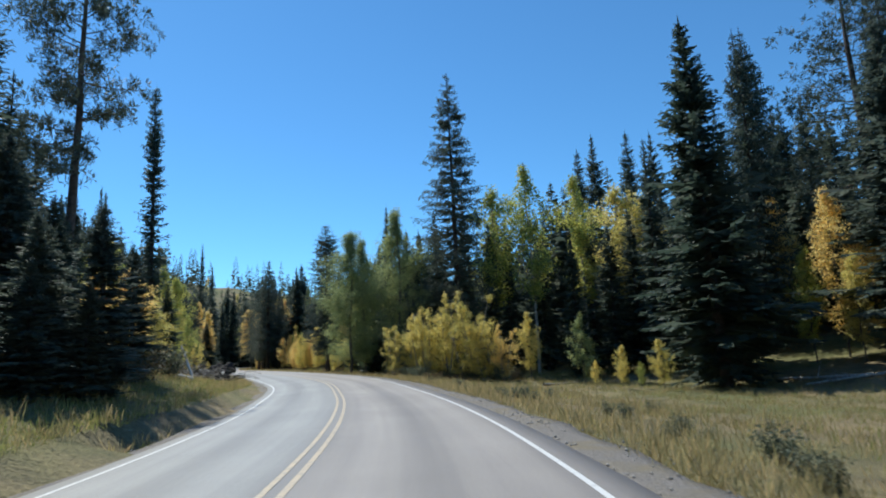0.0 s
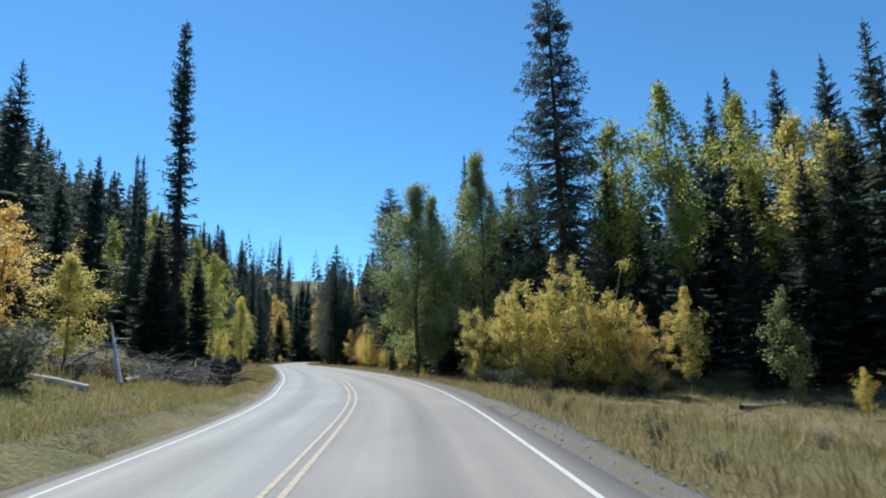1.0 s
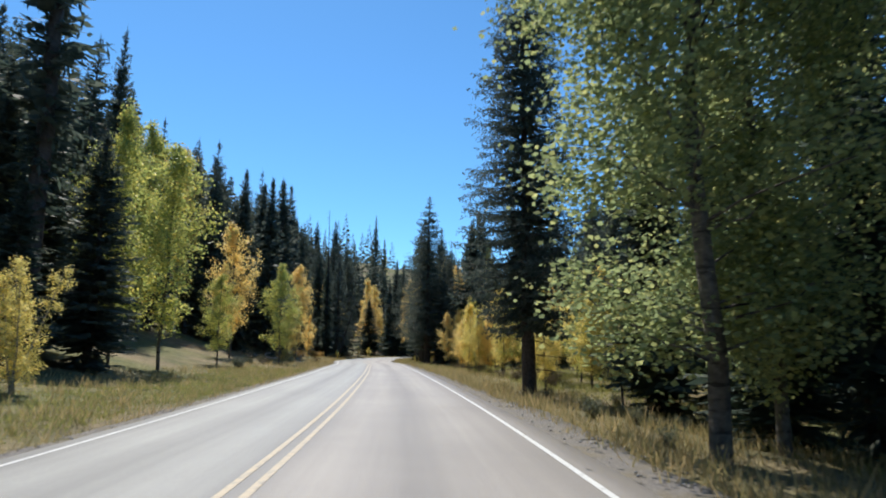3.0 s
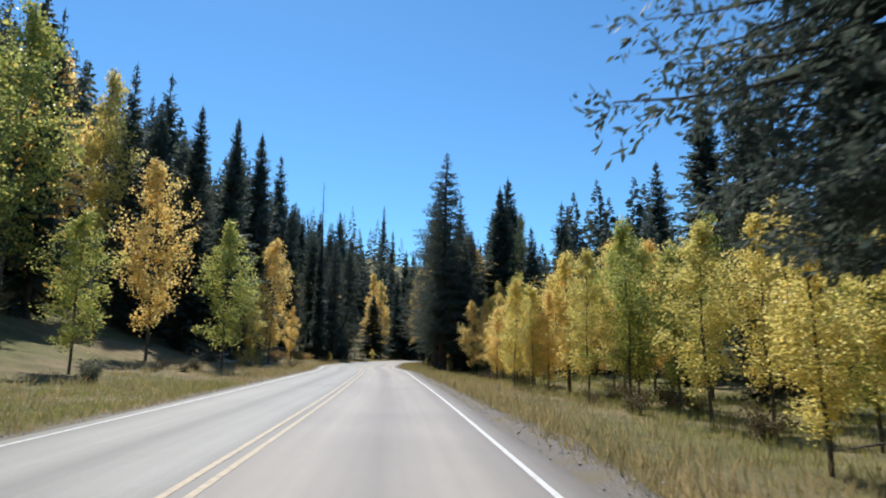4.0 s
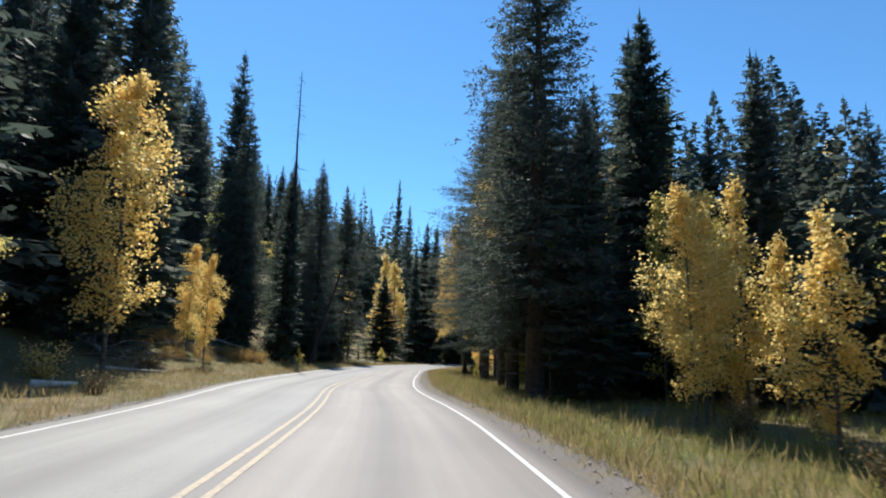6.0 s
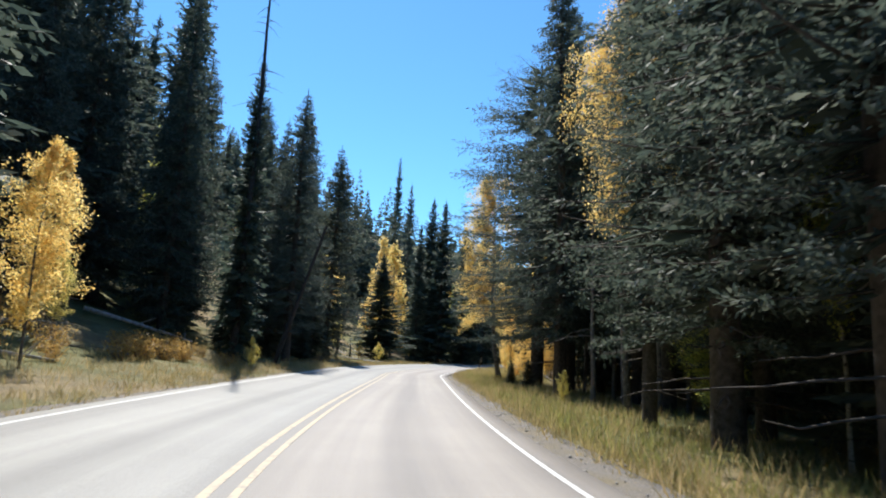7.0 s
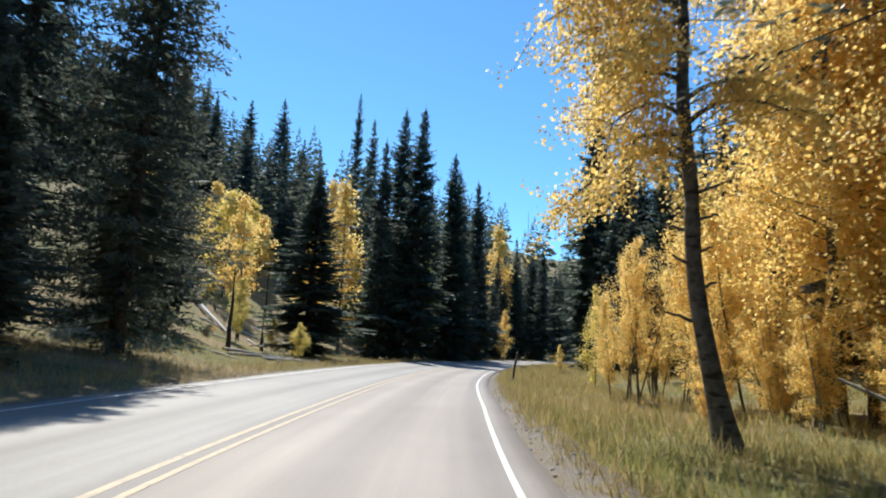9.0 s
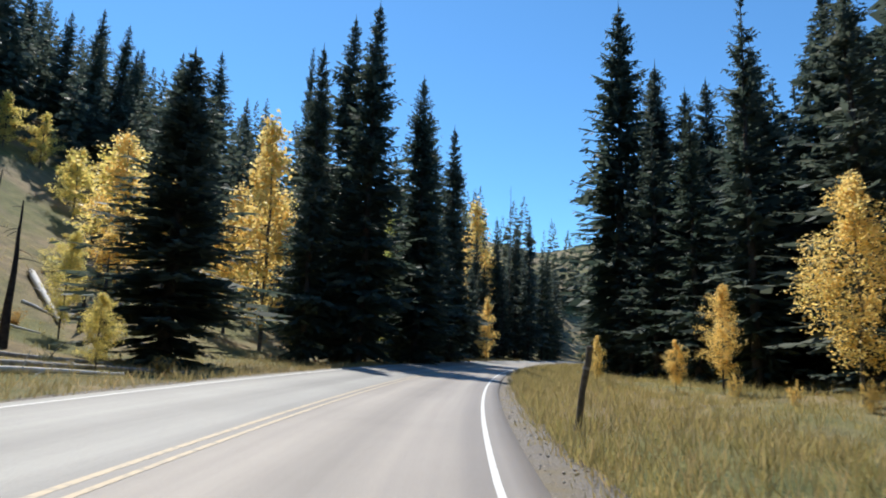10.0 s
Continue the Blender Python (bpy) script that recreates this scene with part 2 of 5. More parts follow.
# ---- tree meshes: each a (trunk, crown) pair, 20 m tall ----
def spruce_mesh(seed, radius, spacing, arms, twigs, start=0.04, thin=0.1, shape=1.0, twig=0.30):
    rng = np.random.default_rng(seed)
    H = 20.0
    zs = np.arange(0, 21, 2.0)
    bend = np.cumsum(rng.normal(0, 0.03, (len(zs), 2)), 0)
    spine = np.c_[bend, zs]
    trunk = mesh_of("spruce_trunk", *tube(spine, 0.26 * (1 - zs / 20.4) + 0.012, 8), SPRUCE_BARK, True)
    zz, az = [], []
    z = H * start
    while z < H * 0.985:
        k = max(3, int(arms * (1.0 if z < 0.85 * H else 0.7)))
        zz += list(z + rng.normal(0, spacing * 0.35, k))
        az += list(rng.uniform(0, 2 * np.pi) + np.arange(k) * 2 * np.pi / k + rng.normal(0, 0.25, k))
        z += spacing * (0.8 + 0.4 * rng.random()) * (1.0 if z < 0.66 * H else 0.58)
    zz, az = np.array(zz), np.array(az)
    keep = rng.random(len(zz)) > thin
    zz, az = zz[keep].clip(0.2, H * 0.99), az[keep]
    u = zz / H
    lobes = 1 + 0.13 * np.sin(az * 2 + seed + 5 * u) + 0.09 * np.sin(u * 23 + az * 3 + seed) + 0.04 * np.sin(u * 47 + az + seed * 2)
    low = np.clip((u - start) / 0.10, 0.55, 1)
    L = radius * (1 - u) ** shape * low * lobes * rng.uniform(0.6, 1.2, len(u)) + 0.05
    out = np.c_[np.cos(az), np.sin(az), 0 * az]
    rise = 0.75 * u - 0.30 + rng.normal(0, 0.08, len(u))
    root = np.c_[np.interp(zz, zs, bend[:, 0]), np.interp(zz, zs, bend[:, 1]), zz]

    def along(t):
        t = t[:, :, None]
        return root[:, None] + out[:, None] * (L[:, None, None] * t) + np.array([0, 0, 1.0]) * ((rise * L)[:, None, None] * t + (0.16 * L)[:, None, None] * (t * t - 0.8 * t))

    t = np.tile(np.linspace(0.16, 0.97, twigs), (len(u), 1)) + rng.normal(0, 0.03, (len(u), twigs))
    p = along(t)
    side = np.cross(out, [0, 0, 1.0])
    pieces = []
    size = (twig * L[:, None] * (1.15 - 0.75 * t) + 0.07) * rng.uniform(0.7, 1.3, t.shape)
    for s in (-1, 1):
        way = out[:, None] * rng.uniform(0.45, 0.9, t.shape)[..., None] + s * side[:, None] * rng.uniform(0.6, 1.0, t.shape)[..., None]
        way[..., 2] += rng.normal(-0.22, 0.16, t.shape)
        tip = p + way * size[..., None]
        pieces.append(blades(p.reshape(-1, 3), tip.reshape(-1, 3), (size * rng.uniform(0.30, 0.5, t.shape)).ravel() + 0.02, rng, 0.6))
    e = along(np.full((len(u), 1), 1.12))[:, 0]
    m = along(np.full((len(u), 1), 0.55))[:, 0]
    pieces.append(blades(m, e, 0.10 * L + 0.03, rng, 0.7))
    pieces.append(blades(root, along(np.full((len(u), 1), 0.8))[:, 0], 0.24 * L + 0.02, rng, 0.75))
    low_fan = along(np.full((len(u), 1), 0.62))[:, 0] - np.c_[0 * u, 0 * u, 0.12 * L + 0.1]
    pieces.append(blades(root - np.array([0, 0, 0.1]), low_fan, 0.2 * L + 0.02, rng, 0.3))
    hang = p.reshape(-1, 3)[::2]
    drop = hang + np.c_[rng.normal(0, 0.08, (len(hang), 2)), -rng.uniform(0.15, 0.45, len(hang))]
    pieces.append(blades(hang, drop, np.full(len(hang), 0.085), rng, 0.1))
    pieces.append(blades(np.array([[*bend[-1], 18.8]]), np.array([[*bend[-1], 20.35]]), [0.12], rng, 0.1))
    return trunk, mesh_of("spruce_crown", *joined(pieces), NEEDLES)


def pine_mesh(seed, radius, limbs, tufts, start=0.35):
    rng = np.random.default_rng(seed)
    zs = np.arange(0, 21, 2.0)
    bend = np.cumsum(rng.normal(0, 0.05, (len(zs), 2)), 0)
    spine = np.c_[bend, zs]
    wood = [tube(spine, 0.30 * (1 - zs / 21) + 0.03, 9)]
    pieces = []
    for i in range(limbs):
        u = start + (0.985 - start) * (i + rng.random()) / limbs
        z, a = 20 * u, rng.uniform(0, 2 * np.pi)
        L = radius * (0.45 + 0.55 * math.sin(math.pi * min(1, (u - start) / (1 - start) * 0.8 + 0.25))) * rng.uniform(0.55, 1.15) * (1 - max(0, u - 0.8) * 2.6)
        t = np.linspace(0, 1, 6)[:, None]
        out = np.array([math.cos(a), math.sin(a), 0])
        root = np.array([np.interp(z, zs, bend[:, 0]), np.interp(z, zs, bend[:, 1]), z])
        lift = rng.uniform(-0.25, 0.2) + 0.3 * (u - 0.5)
        pts = root + out * L * t + np.array([0, 0, 1]) * (lift * L * t + 0.2 * L * t * t) + rng.normal(0, 0.05, (6, 3)) * t
        wood.append(tube(pts, np.linspace(0.055, 0.012, 6) * (1.3 - u), 5))
        n = max(4, int(tufts * L / radius))
        s = rng.uniform(0.3, 1.0, n)
        c = np.stack([np.interp(s, t[:, 0], pts[:, k]) for k in range(3)], 1) + rng.normal(0, 1, (n, 3)) * [0.16 * L, 0.16 * L, 0.07 * L]
        k = 15
        way = rng.normal(0, 1, (n, k, 3)) + out * 0.7 + [0, 0, 0.35]
        way /= np.linalg.norm(way, axis=2, keepdims=True)
        b = np.repeat(c[:, None], k, 1) + way * 0.04
        pieces.append(blades(b.reshape(-1, 3), (b + way * rng.uniform(0.22, 0.42, (n, k, 1))).reshape(-1, 3), np.full(n * k, 0.055), rng, 0.2))
    return mesh_of("pine_trunk", *limbed(wood), PINE_BARK, True), mesh_of("pine_crown", *joined(pieces), PINE_NEEDLES)


def aspen_mesh(seed, radius, leaves, size, start=0.3, stems=1, limbs=26, bark_mat=ASPEN_BARK, girth=0.17, peak=0.45, lean=0.0):
    """A broadleaf tree 20 m tall: stems, limbs and a crown of single leaves in clumps along the twigs."""
    rng = np.random.default_rng(seed)
    wood, pieces = [], []
    for s in range(stems):
        zs = np.linspace(0, 20, 11)
        lean_way = rng.normal(0, 0.3, 2) if stems > 1 else np.array([lean, 0])
        bend = np.cumsum(rng.normal(0, 0.07, (11, 2)), 0) + np.outer(zs / 20, lean_way * radius * 1.6)
        if stems > 1:
            zs = zs * rng.uniform(0.7, 1.0)
            bend += rng.normal(0, 0.13 * radius, 2)
        top = zs[-1]
        spine = np.c_[bend, zs]
        wood.append(tube(spine, girth * (1.15 - zs / top) * (1 if stems == 1 else 0.55) + 0.015, 8))
        n = max(5, limbs // stems)
        share = leaves // stems // n
        for i in range(n):
            u = start + (0.97 - start) * (i + rng.random()) / n
            a = rng.uniform(0, 2 * np.pi)
            v = (u - start) / (1 - start)
            if rng.random() < 0.14 and v < 0.85:
                continue  # a gap in the crown
            L = radius * (0.35 + 0.65 * math.sin(math.pi * min(1.0, max(0.0, (v + 0.12) ** (math.log(0.5) / math.log(peak + 0.12)))) * 0.98)) * rng.uniform(0.4, 1.3)
            L = min(L * (1 + 0.25 * math.sin(2 * a + 6 * v + seed)), radius * 1.15)
            L *= 1 - 0.72 * max(0.0, (v - 0.5) / 0.5) ** 1.4
            if stems > 1:
                L *= 0.7
            t = np.linspace(0, 1, 5)[:, None]
            out = np.array([math.cos(a), math.sin(a), 0])
            root = np.array([np.interp(u * top, zs, bend[:, 0]), np.interp(u * top, zs, bend[:, 1]), u * top])
            lift = rng.uniform(0.35, 1.0)
            pts = root + out * L * t + np.array([0, 0, 1]) * lift * L * (t - 0.25 * t * t) + rng.normal(0, 0.06 * L, (5, 3)) * t
            wood.append(tube(pts, np.linspace(0.30, 0.06, 5) * girth * (1.2 - u), 5))
            m = max(3, int(share * (0.5 + 0.7 * L / radius) / 14))
            c = rng.uniform(0.3, 1.1, m)
            clump = np.stack([np.interp(c, t[:, 0], pts[:, k]) for k in range(3)], 1) + rng.normal(0, 1, (m, 3)) * [0.15 * L, 0.15 * L, 0.15 * L + 0.2]
            k = 14
            at = np.repeat(clump[:, None], k, 1) + rng.normal(0, 1, (m, k, 3)) * [0.28, 0.28, 0.32] * (0.5 + 2.2 * size)
            way = rng.normal(0, 1, (m, k, 3)) + [0, 0, -0.5]
            way /= np.linalg.norm(way, axis=2, keepdims=True)
            sz = size * rng.uniform(0.7, 1.3, (m, k, 1))
            pieces.append(blades(at.reshape(-1, 3), (at + way * sz).reshape(-1, 3), sz.ravel() * 0.85, rng, 0.25))
    return mesh_of("aspen_trunk", *limbed(wood), bark_mat, True), mesh_of("aspen_crown", *joined(pieces), LEAF_YELLOW)


def fine_conifer(seed, radius, spacing, arms, start, thin, shape, sprays=7, stubs=0, spray=(0.12, 0.27), girth=0.27, jitter=0.4, loose=0.5, slim=(0.22, 0.42), reach=0.7, spread=(0.55, 1.2)):
    """A conifer to be passed close by: limbs that carry twigs, and short needle sprays along every twig."""
    rng = np.random.default_rng(seed)
    zs = np.arange(0, 21, 2.0)
    bend = np.cumsum(rng.normal(0, 0.03, (len(zs), 2)), 0)
    wood = [tube(np.c_[bend, zs], girth * (1 - zs / 20.6) + 0.012, 10)]
    zz, az, z = [], [], 20 * start
    while z < 19.7:
        zz += list(z + rng.normal(0, spacing * jitter, arms))
        az += list(rng.uniform(0, 2 * np.pi) + np.arange(arms) * 2 * np.pi / arms + rng.normal(0, 0.3, arms))
        z += spacing * rng.uniform(0.75, 1.25)
    keep = rng.random(len(zz)) > thin
    zz, az = np.array(zz)[keep].clip(0.3, 19.8), np.array(az)[keep]
    u = zz / 20
    L = radius * (1 - u) ** shape * np.clip((u - start) / 0.1, 0.6, 1) * rng.uniform(*spread, len(u)) + 0.06
    out = np.c_[np.cos(az), np.sin(az), 0 * az]
    side = np.cross(out, [0, 0, 1.0])
    rise = 0.5 * u - 0.30 + rng.normal(0, 0.08, len(u))
    root = np.c_[np.interp(zz, zs, bend[:, 0]), np.interp(zz, zs, bend[:, 1]), zz]
    curve = [root + out * (L * t)[:, None] + np.array([0, 0, 1.0]) * (L * (rise * t + 0.2 * (t * t - 0.7 * t)))[:, None] for t in np.linspace(0, 1, 6)]
    curve = np.stack(curve, 1)
    for c, l in zip(curve, L):
        wood.append(tube(c, np.linspace(0.030, 0.006, 6) * (0.4 + l / radius), 4))
    for k in range(stubs):
        a, z = rng.uniform(0, 2 * np.pi), rng.uniform(1.0, 20 * start + 1.5)
        r = np.array([np.interp(z, zs, bend[:, 0]), np.interp(z, zs, bend[:, 1]), z])
        t = np.linspace(0, 1, 5)[:, None]
        wood.append(tube(r + np.array([math.cos(a), math.sin(a), -0.12]) * rng.uniform(0.7, 2.2) * t + rng.normal(0, 0.05, (5, 3)) * t, np.linspace(0.028, 0.006, 5), 4))
    pieces, twigs = [blades(root, curve[:, 3], 0.09 * L + 0.03, rng, 0.8), blades(root, curve[:, 2] - np.c_[0 * u, 0 * u, 0.08 * L], 0.10 * L + 0.03, rng, 0.3)], 9 if sprays < 10 else 12 if sprays < 16 else 16
    for k in range(twigs):
        t = np.clip(0.2 + 0.8 * (k + rng.random(len(u))) / twigs, 0, 1)
        f = t * 5
        n = np.minimum(f.astype(int), 4)
        w = (f - n)[:, None]
        p = curve[np.arange(len(u)), n] * (1 - w) + curve[np.arange(len(u)), n + 1] * w
        way = out * rng.uniform(0.5, 1.0, len(u))[:, None] + side * (rng.choice((-1, 1), len(u)) * rng.uniform(0.3, 1.0, len(u)))[:, None]
        way[:, 2] += rng.normal(-0.15, 0.2, len(u))
        size = L * 0.34 * (1.2 - reach * t) + 0.08
        for m in range(sprays):
            q = p + way * (size * (m + rng.random(len(u))) / sprays)[:, None] + rng.normal(0, 0.035, p.shape)
            d = way * 0.7 + rng.normal(0, loose, p.shape)
            d[:, 2] -= 0.12
            d /= np.linalg.norm(d, axis=1)[:, None]
            ln = rng.uniform(*spray, len(u)) * np.clip((1 - u) * 6, 0.3, 1)
            k2 = rng.random(len(u)) < np.clip(1.3 - 1.1 * u, 0.45, 1)  # fewer and longer sprays high up
            ln *= np.clip(0.85 + 0.5 * u, 1, 1.3)
            pieces.append(blades(q[k2], (q + d * ln[:, None])[k2], (ln * rng.uniform(*slim, len(u)))[k2], rng, 0.4))
    return mesh_of("spruce_trunk", *limbed(wood), SPRUCE_BARK, True), mesh_of("spruce_crown", *joined(pieces), NEEDLES)


def plain_conifer(seed, radius, levels, arms, shape=0.9):
    """A conifer for the far slopes: drooping fans in tiers."""
    rng = np.random.default_rng(seed)
    z = (20 * (1 - (1 - np.repeat(np.linspace(0.03, 0.985, levels), arms)) ** 1.45) + rng.normal(0, 0.2, levels * arms)).clip(0.3, 19.9)
    az = rng.uniform(0, 2 * np.pi, len(z))
    u = z / 20
    L = radius * np.clip(1 - u, 0, 1) ** shape * rng.uniform(0.6, 1.25, len(z)) + 0.12
    out = np.c_[np.cos(az), np.sin(az), 0 * az]
    root = np.c_[0 * z, 0 * z, z] + out * (0.1 * L)[:, None]
    tip = root + out * L[:, None] + np.c_[0 * z, 0 * z, L * (0.6 * u - 0.42 + rng.normal(0, 0.1, len(z)))]
    a = blades(root, tip, 0.46 * L + 0.06, rng, 0.6)
    side = np.cross(out, [0, 0, 1.0]) * rng.choice((-1, 1), len(z))[:, None]
    mid = root * 0.45 + tip * 0.55
    b = blades(mid, mid + (out * 0.5 + side * 0.7 + [0, 0, -0.25]) * (0.5 * L)[:, None], 0.32 * L + 0.05, rng, 0.5)
    c = blades(np.array([[0, 0, 17.5]]), np.array([[0, 0, 20.3]]), [0.22], rng, 0.1)
    s = tube(np.c_[0 * np.arange(3), 0 * np.arange(3), np.array([0, 8, 18])], [0.24, 0.15, 0.03], 5)
    return mesh_of("spruce_trunk", *s, SPRUCE_BARK, True), mesh_of("spruce_crown", *joined([a, b, c]), NEEDLES)


SPRUCE_FINE = [fine_conifer(21 + i, 3.7, 0.36, 8, 0.05, 0.05, 0.85, 9, 0, (0.14, 0.29)) for i in range(3)]
SPRUCE_OPEN = fine_conifer(27, 4.0, 0.50, 8, 0.14, 0.08, 0.80, 17, 8, (0.09, 0.19))
SPRUCE_TRUNK = [fine_conifer(28 + i, 3.9, 0.42, 8, 0.13, 0.06, 0.85, 15, 20, (0.08, 0.18), 0.30) for i in range(2)]
SPRUCE_NEAR = [spruce_mesh(11 + i, 3.4, 0.44, 8, 6, thin=0.05, shape=0.84) for i in range(3)]
SPRUCE_MID = [spruce_mesh(31 + i, 3.3, 0.48, 7, 5, thin=0.05, twig=0.28, shape=0.84) for i in range(4)]
SPRUCE_SLIM = [spruce_mesh(61 + i, 1.25, 0.42, 7, 5, start=0.2, thin=0.2, shape=0.4) for i in range(2)]
SPRUCE_FILL = [spruce_mesh(41 + i, 3.5, 0.66, 7, 4, thin=0.04, twig=0.30, shape=0.84) for i in range(4)]
SPRUCE_WOOD = [plain_conifer(45 + i, 3.7, 37, 7, 0.82) for i in range(3)]
SPRUCE_FAR = [plain_conifer(71 + i, 3.4, 24, 5, 0.8) for i in range(4)]
LEVEL_SPRUCE = fine_conifer(87, 4.7, 0.80, 13, 0.17, 0.05, 0.32, 30, 26, (0.065, 0.135), 0.29, 0.14, 0.42, (0.28, 0.48), 0.6, (0.72, 1.08))
BIG_FIR = fine_conifer(83, 3.9, 0.33, 8, 0.15, 0.06, 0.46, 20, 22, (0.09, 0.20), 0.36)
PINES = [pine_mesh(81, 4.0, 50, 40, 0.36), pine_mesh(82, 4.0, 64, 26, 0.16)]
ASPEN_TALL = [aspen_mesh(91 + i, 2.2, 9500, 0.20, start=0.34, limbs=40, girth=0.13) for i in range(3)]
ASPEN_FULL = [aspen_mesh(101 + i, 3.1, 11500, 0.21, start=0.17, limbs=64, peak=0.40, bark_mat=OLD_ASPEN_BARK, girth=0.11) for i in range(4)]
ASPEN_DENSE = [aspen_mesh(104 + i, 2.7, 56000, 0.112, start=0.09, limbs=110, peak=0.4, bark_mat=OLD_ASPEN_BARK, girth=0.12) for i in range(2)]
ASPEN_LITE = [aspen_mesh(131 + i, 2.9, 5200, 0.32, start=0.12, limbs=36, girth=0.13, bark_mat=OLD_ASPEN_BARK, peak=0.35) for i in range(3)]
ASPEN_SHRUB = [aspen_mesh(111 + i, 3.7, 20000, 0.205, start=0.10, stems=6, limbs=84, girth=0.2, peak=0.4) for i in range(3)]
ASPEN_CLUMP = [aspen_mesh(171 + i, 4.6, 21000, 0.17, start=0.24, stems=7, limbs=91, girth=0.13, peak=0.42, bark_mat=OLD_ASPEN_BARK) for i in range(2)]
ASPEN_FAR = [aspen_mesh(121 + i, 2.4, 900, 0.62, start=0.22, limbs=18) for i in range(2)]
OLD_ASPEN = aspen_mesh(140, 3.2, 36000, 0.11, start=0.36, limbs=54, bark_mat=OLD_ASPEN_BARK, girth=0.21)

# ---- the road's line, in plan ----
LINE = [(-3.5, -110), (-1.6, -60), (-0.7, -30), (-0.7, -5), (-1.0, 8.4), (-1.5, 15), (-2.3, 21), (-3.3, 26.5), (-5.8, 38.2), (-9.7, 50.7), (-15.5, 66.4), (-24.8, 89),
        (-32.34, 106.49), (-36.32, 115.67), (-40.52, 124.75), (-44.26, 131.82), (-47.04, 138.25), (-49.6, 144.76), (-52.41, 152.25), (-55.56, 160.68), (-58.2, 168), (-62.8, 187.5), (-65.7, 206), (-67.2, 225), (-67.2, 246), (-64.5, 268), (-57, 292), (-42, 318), (-18, 345)]


def smooth_line(pts, step=1.0):
    p = np.array(pts, float)
    p = np.vstack([2 * p[0] - p[1], p, 2 * p[-1] - p[-2]])
    out = []
    for a, b, c, d in zip(p, p[1:], p[2:], p[3:]):
        n = max(2, int(np.linalg.norm(c - b) / 0.5))
        t = np.linspace(0, 1, n, endpoint=False)[:, None]
        out.append(0.5 * (2 * b + (c - a) * t + (2 * a - 5 * b + 4 * c - d) * t**2 + (3 * b - a - 3 * c + d) * t**3))
    q = np.concatenate(out)
    for _ in range(40):
        q[1:-1] = 0.25 * q[:-2] + 0.5 * q[1:-1] + 0.25 * q[2:]
    s = np.r_[0, np.cumsum(np.linalg.norm(np.diff(q, axis=0), axis=1))]
    k = np.arange(0, s[-1], step)
    return np.c_[np.interp(k, s, q[:, 0]), np.interp(k, s, q[:, 1])]


MID = smooth_line(LINE)
AHEAD = np.gradient(MID, axis=0)
AHEAD /= np.linalg.norm(AHEAD, axis=1)[:, None]
RIGHT = np.c_[AHEAD[:, 1], -AHEAD[:, 0]]


def road_sd(x, y):
    """Metres along the road and to the right of its middle."""
    p = np.stack([np.ravel(x), np.ravel(y)], 1)
    s, d = np.empty(len(p)), np.empty(len(p))
    for i in range(0, len(p), 4000):
        off = p[i : i + 4000, None] - MID[None]
        k = (off**2).sum(2).argmin(1)
        o = off[np.arange(len(k)), k]
        side = (o * RIGHT[k]).sum(1)
        s[i : i + 4000], d[i : i + 4000] = k, np.where(np.abs(side) > 25, np.sign(side + 1e-9) * np.linalg.norm(o, axis=1), side)
    return s, d


def bank(s):
    """Cross fall of the left lane: down to the left in the first bend, up in the second."""
    return np.interp(s, [100, 165, 215, 260, 320], [-0.055, -0.045, 0.0, 0.03, 0.05])


def road_z(s, d):
    return np.where(d < 0, -d * bank(s), 0.0)


def widening(s):
    """Metres by which the right lane is wider than 3.5."""
    return np.interp(s, [118, 132, 148, 156, 165, 228, 238, 246, 275, 290, 299, 310, 330], [-0.2, -0.34, -0.3, -0.1, 0.0, 0.0, 0.1, 0.0, 0.0, 0.12, 0.2, 0.08, 0.08])


def widening_left(s):
    """Metres by which the left lane is wider than 3.5."""
    return np.interp(s, [118, 130, 142, 155, 165, 195, 215, 240, 256, 272, 300], [-0.25, -0.5, -0.5, -0.3, -0.05, 0.1, 0.1, 0.1, 0.3, 0.35, 0.2])


def soft(v, k=3.0):
    return k * np.log1p(np.exp(np.clip(v / k, -30, 30)))


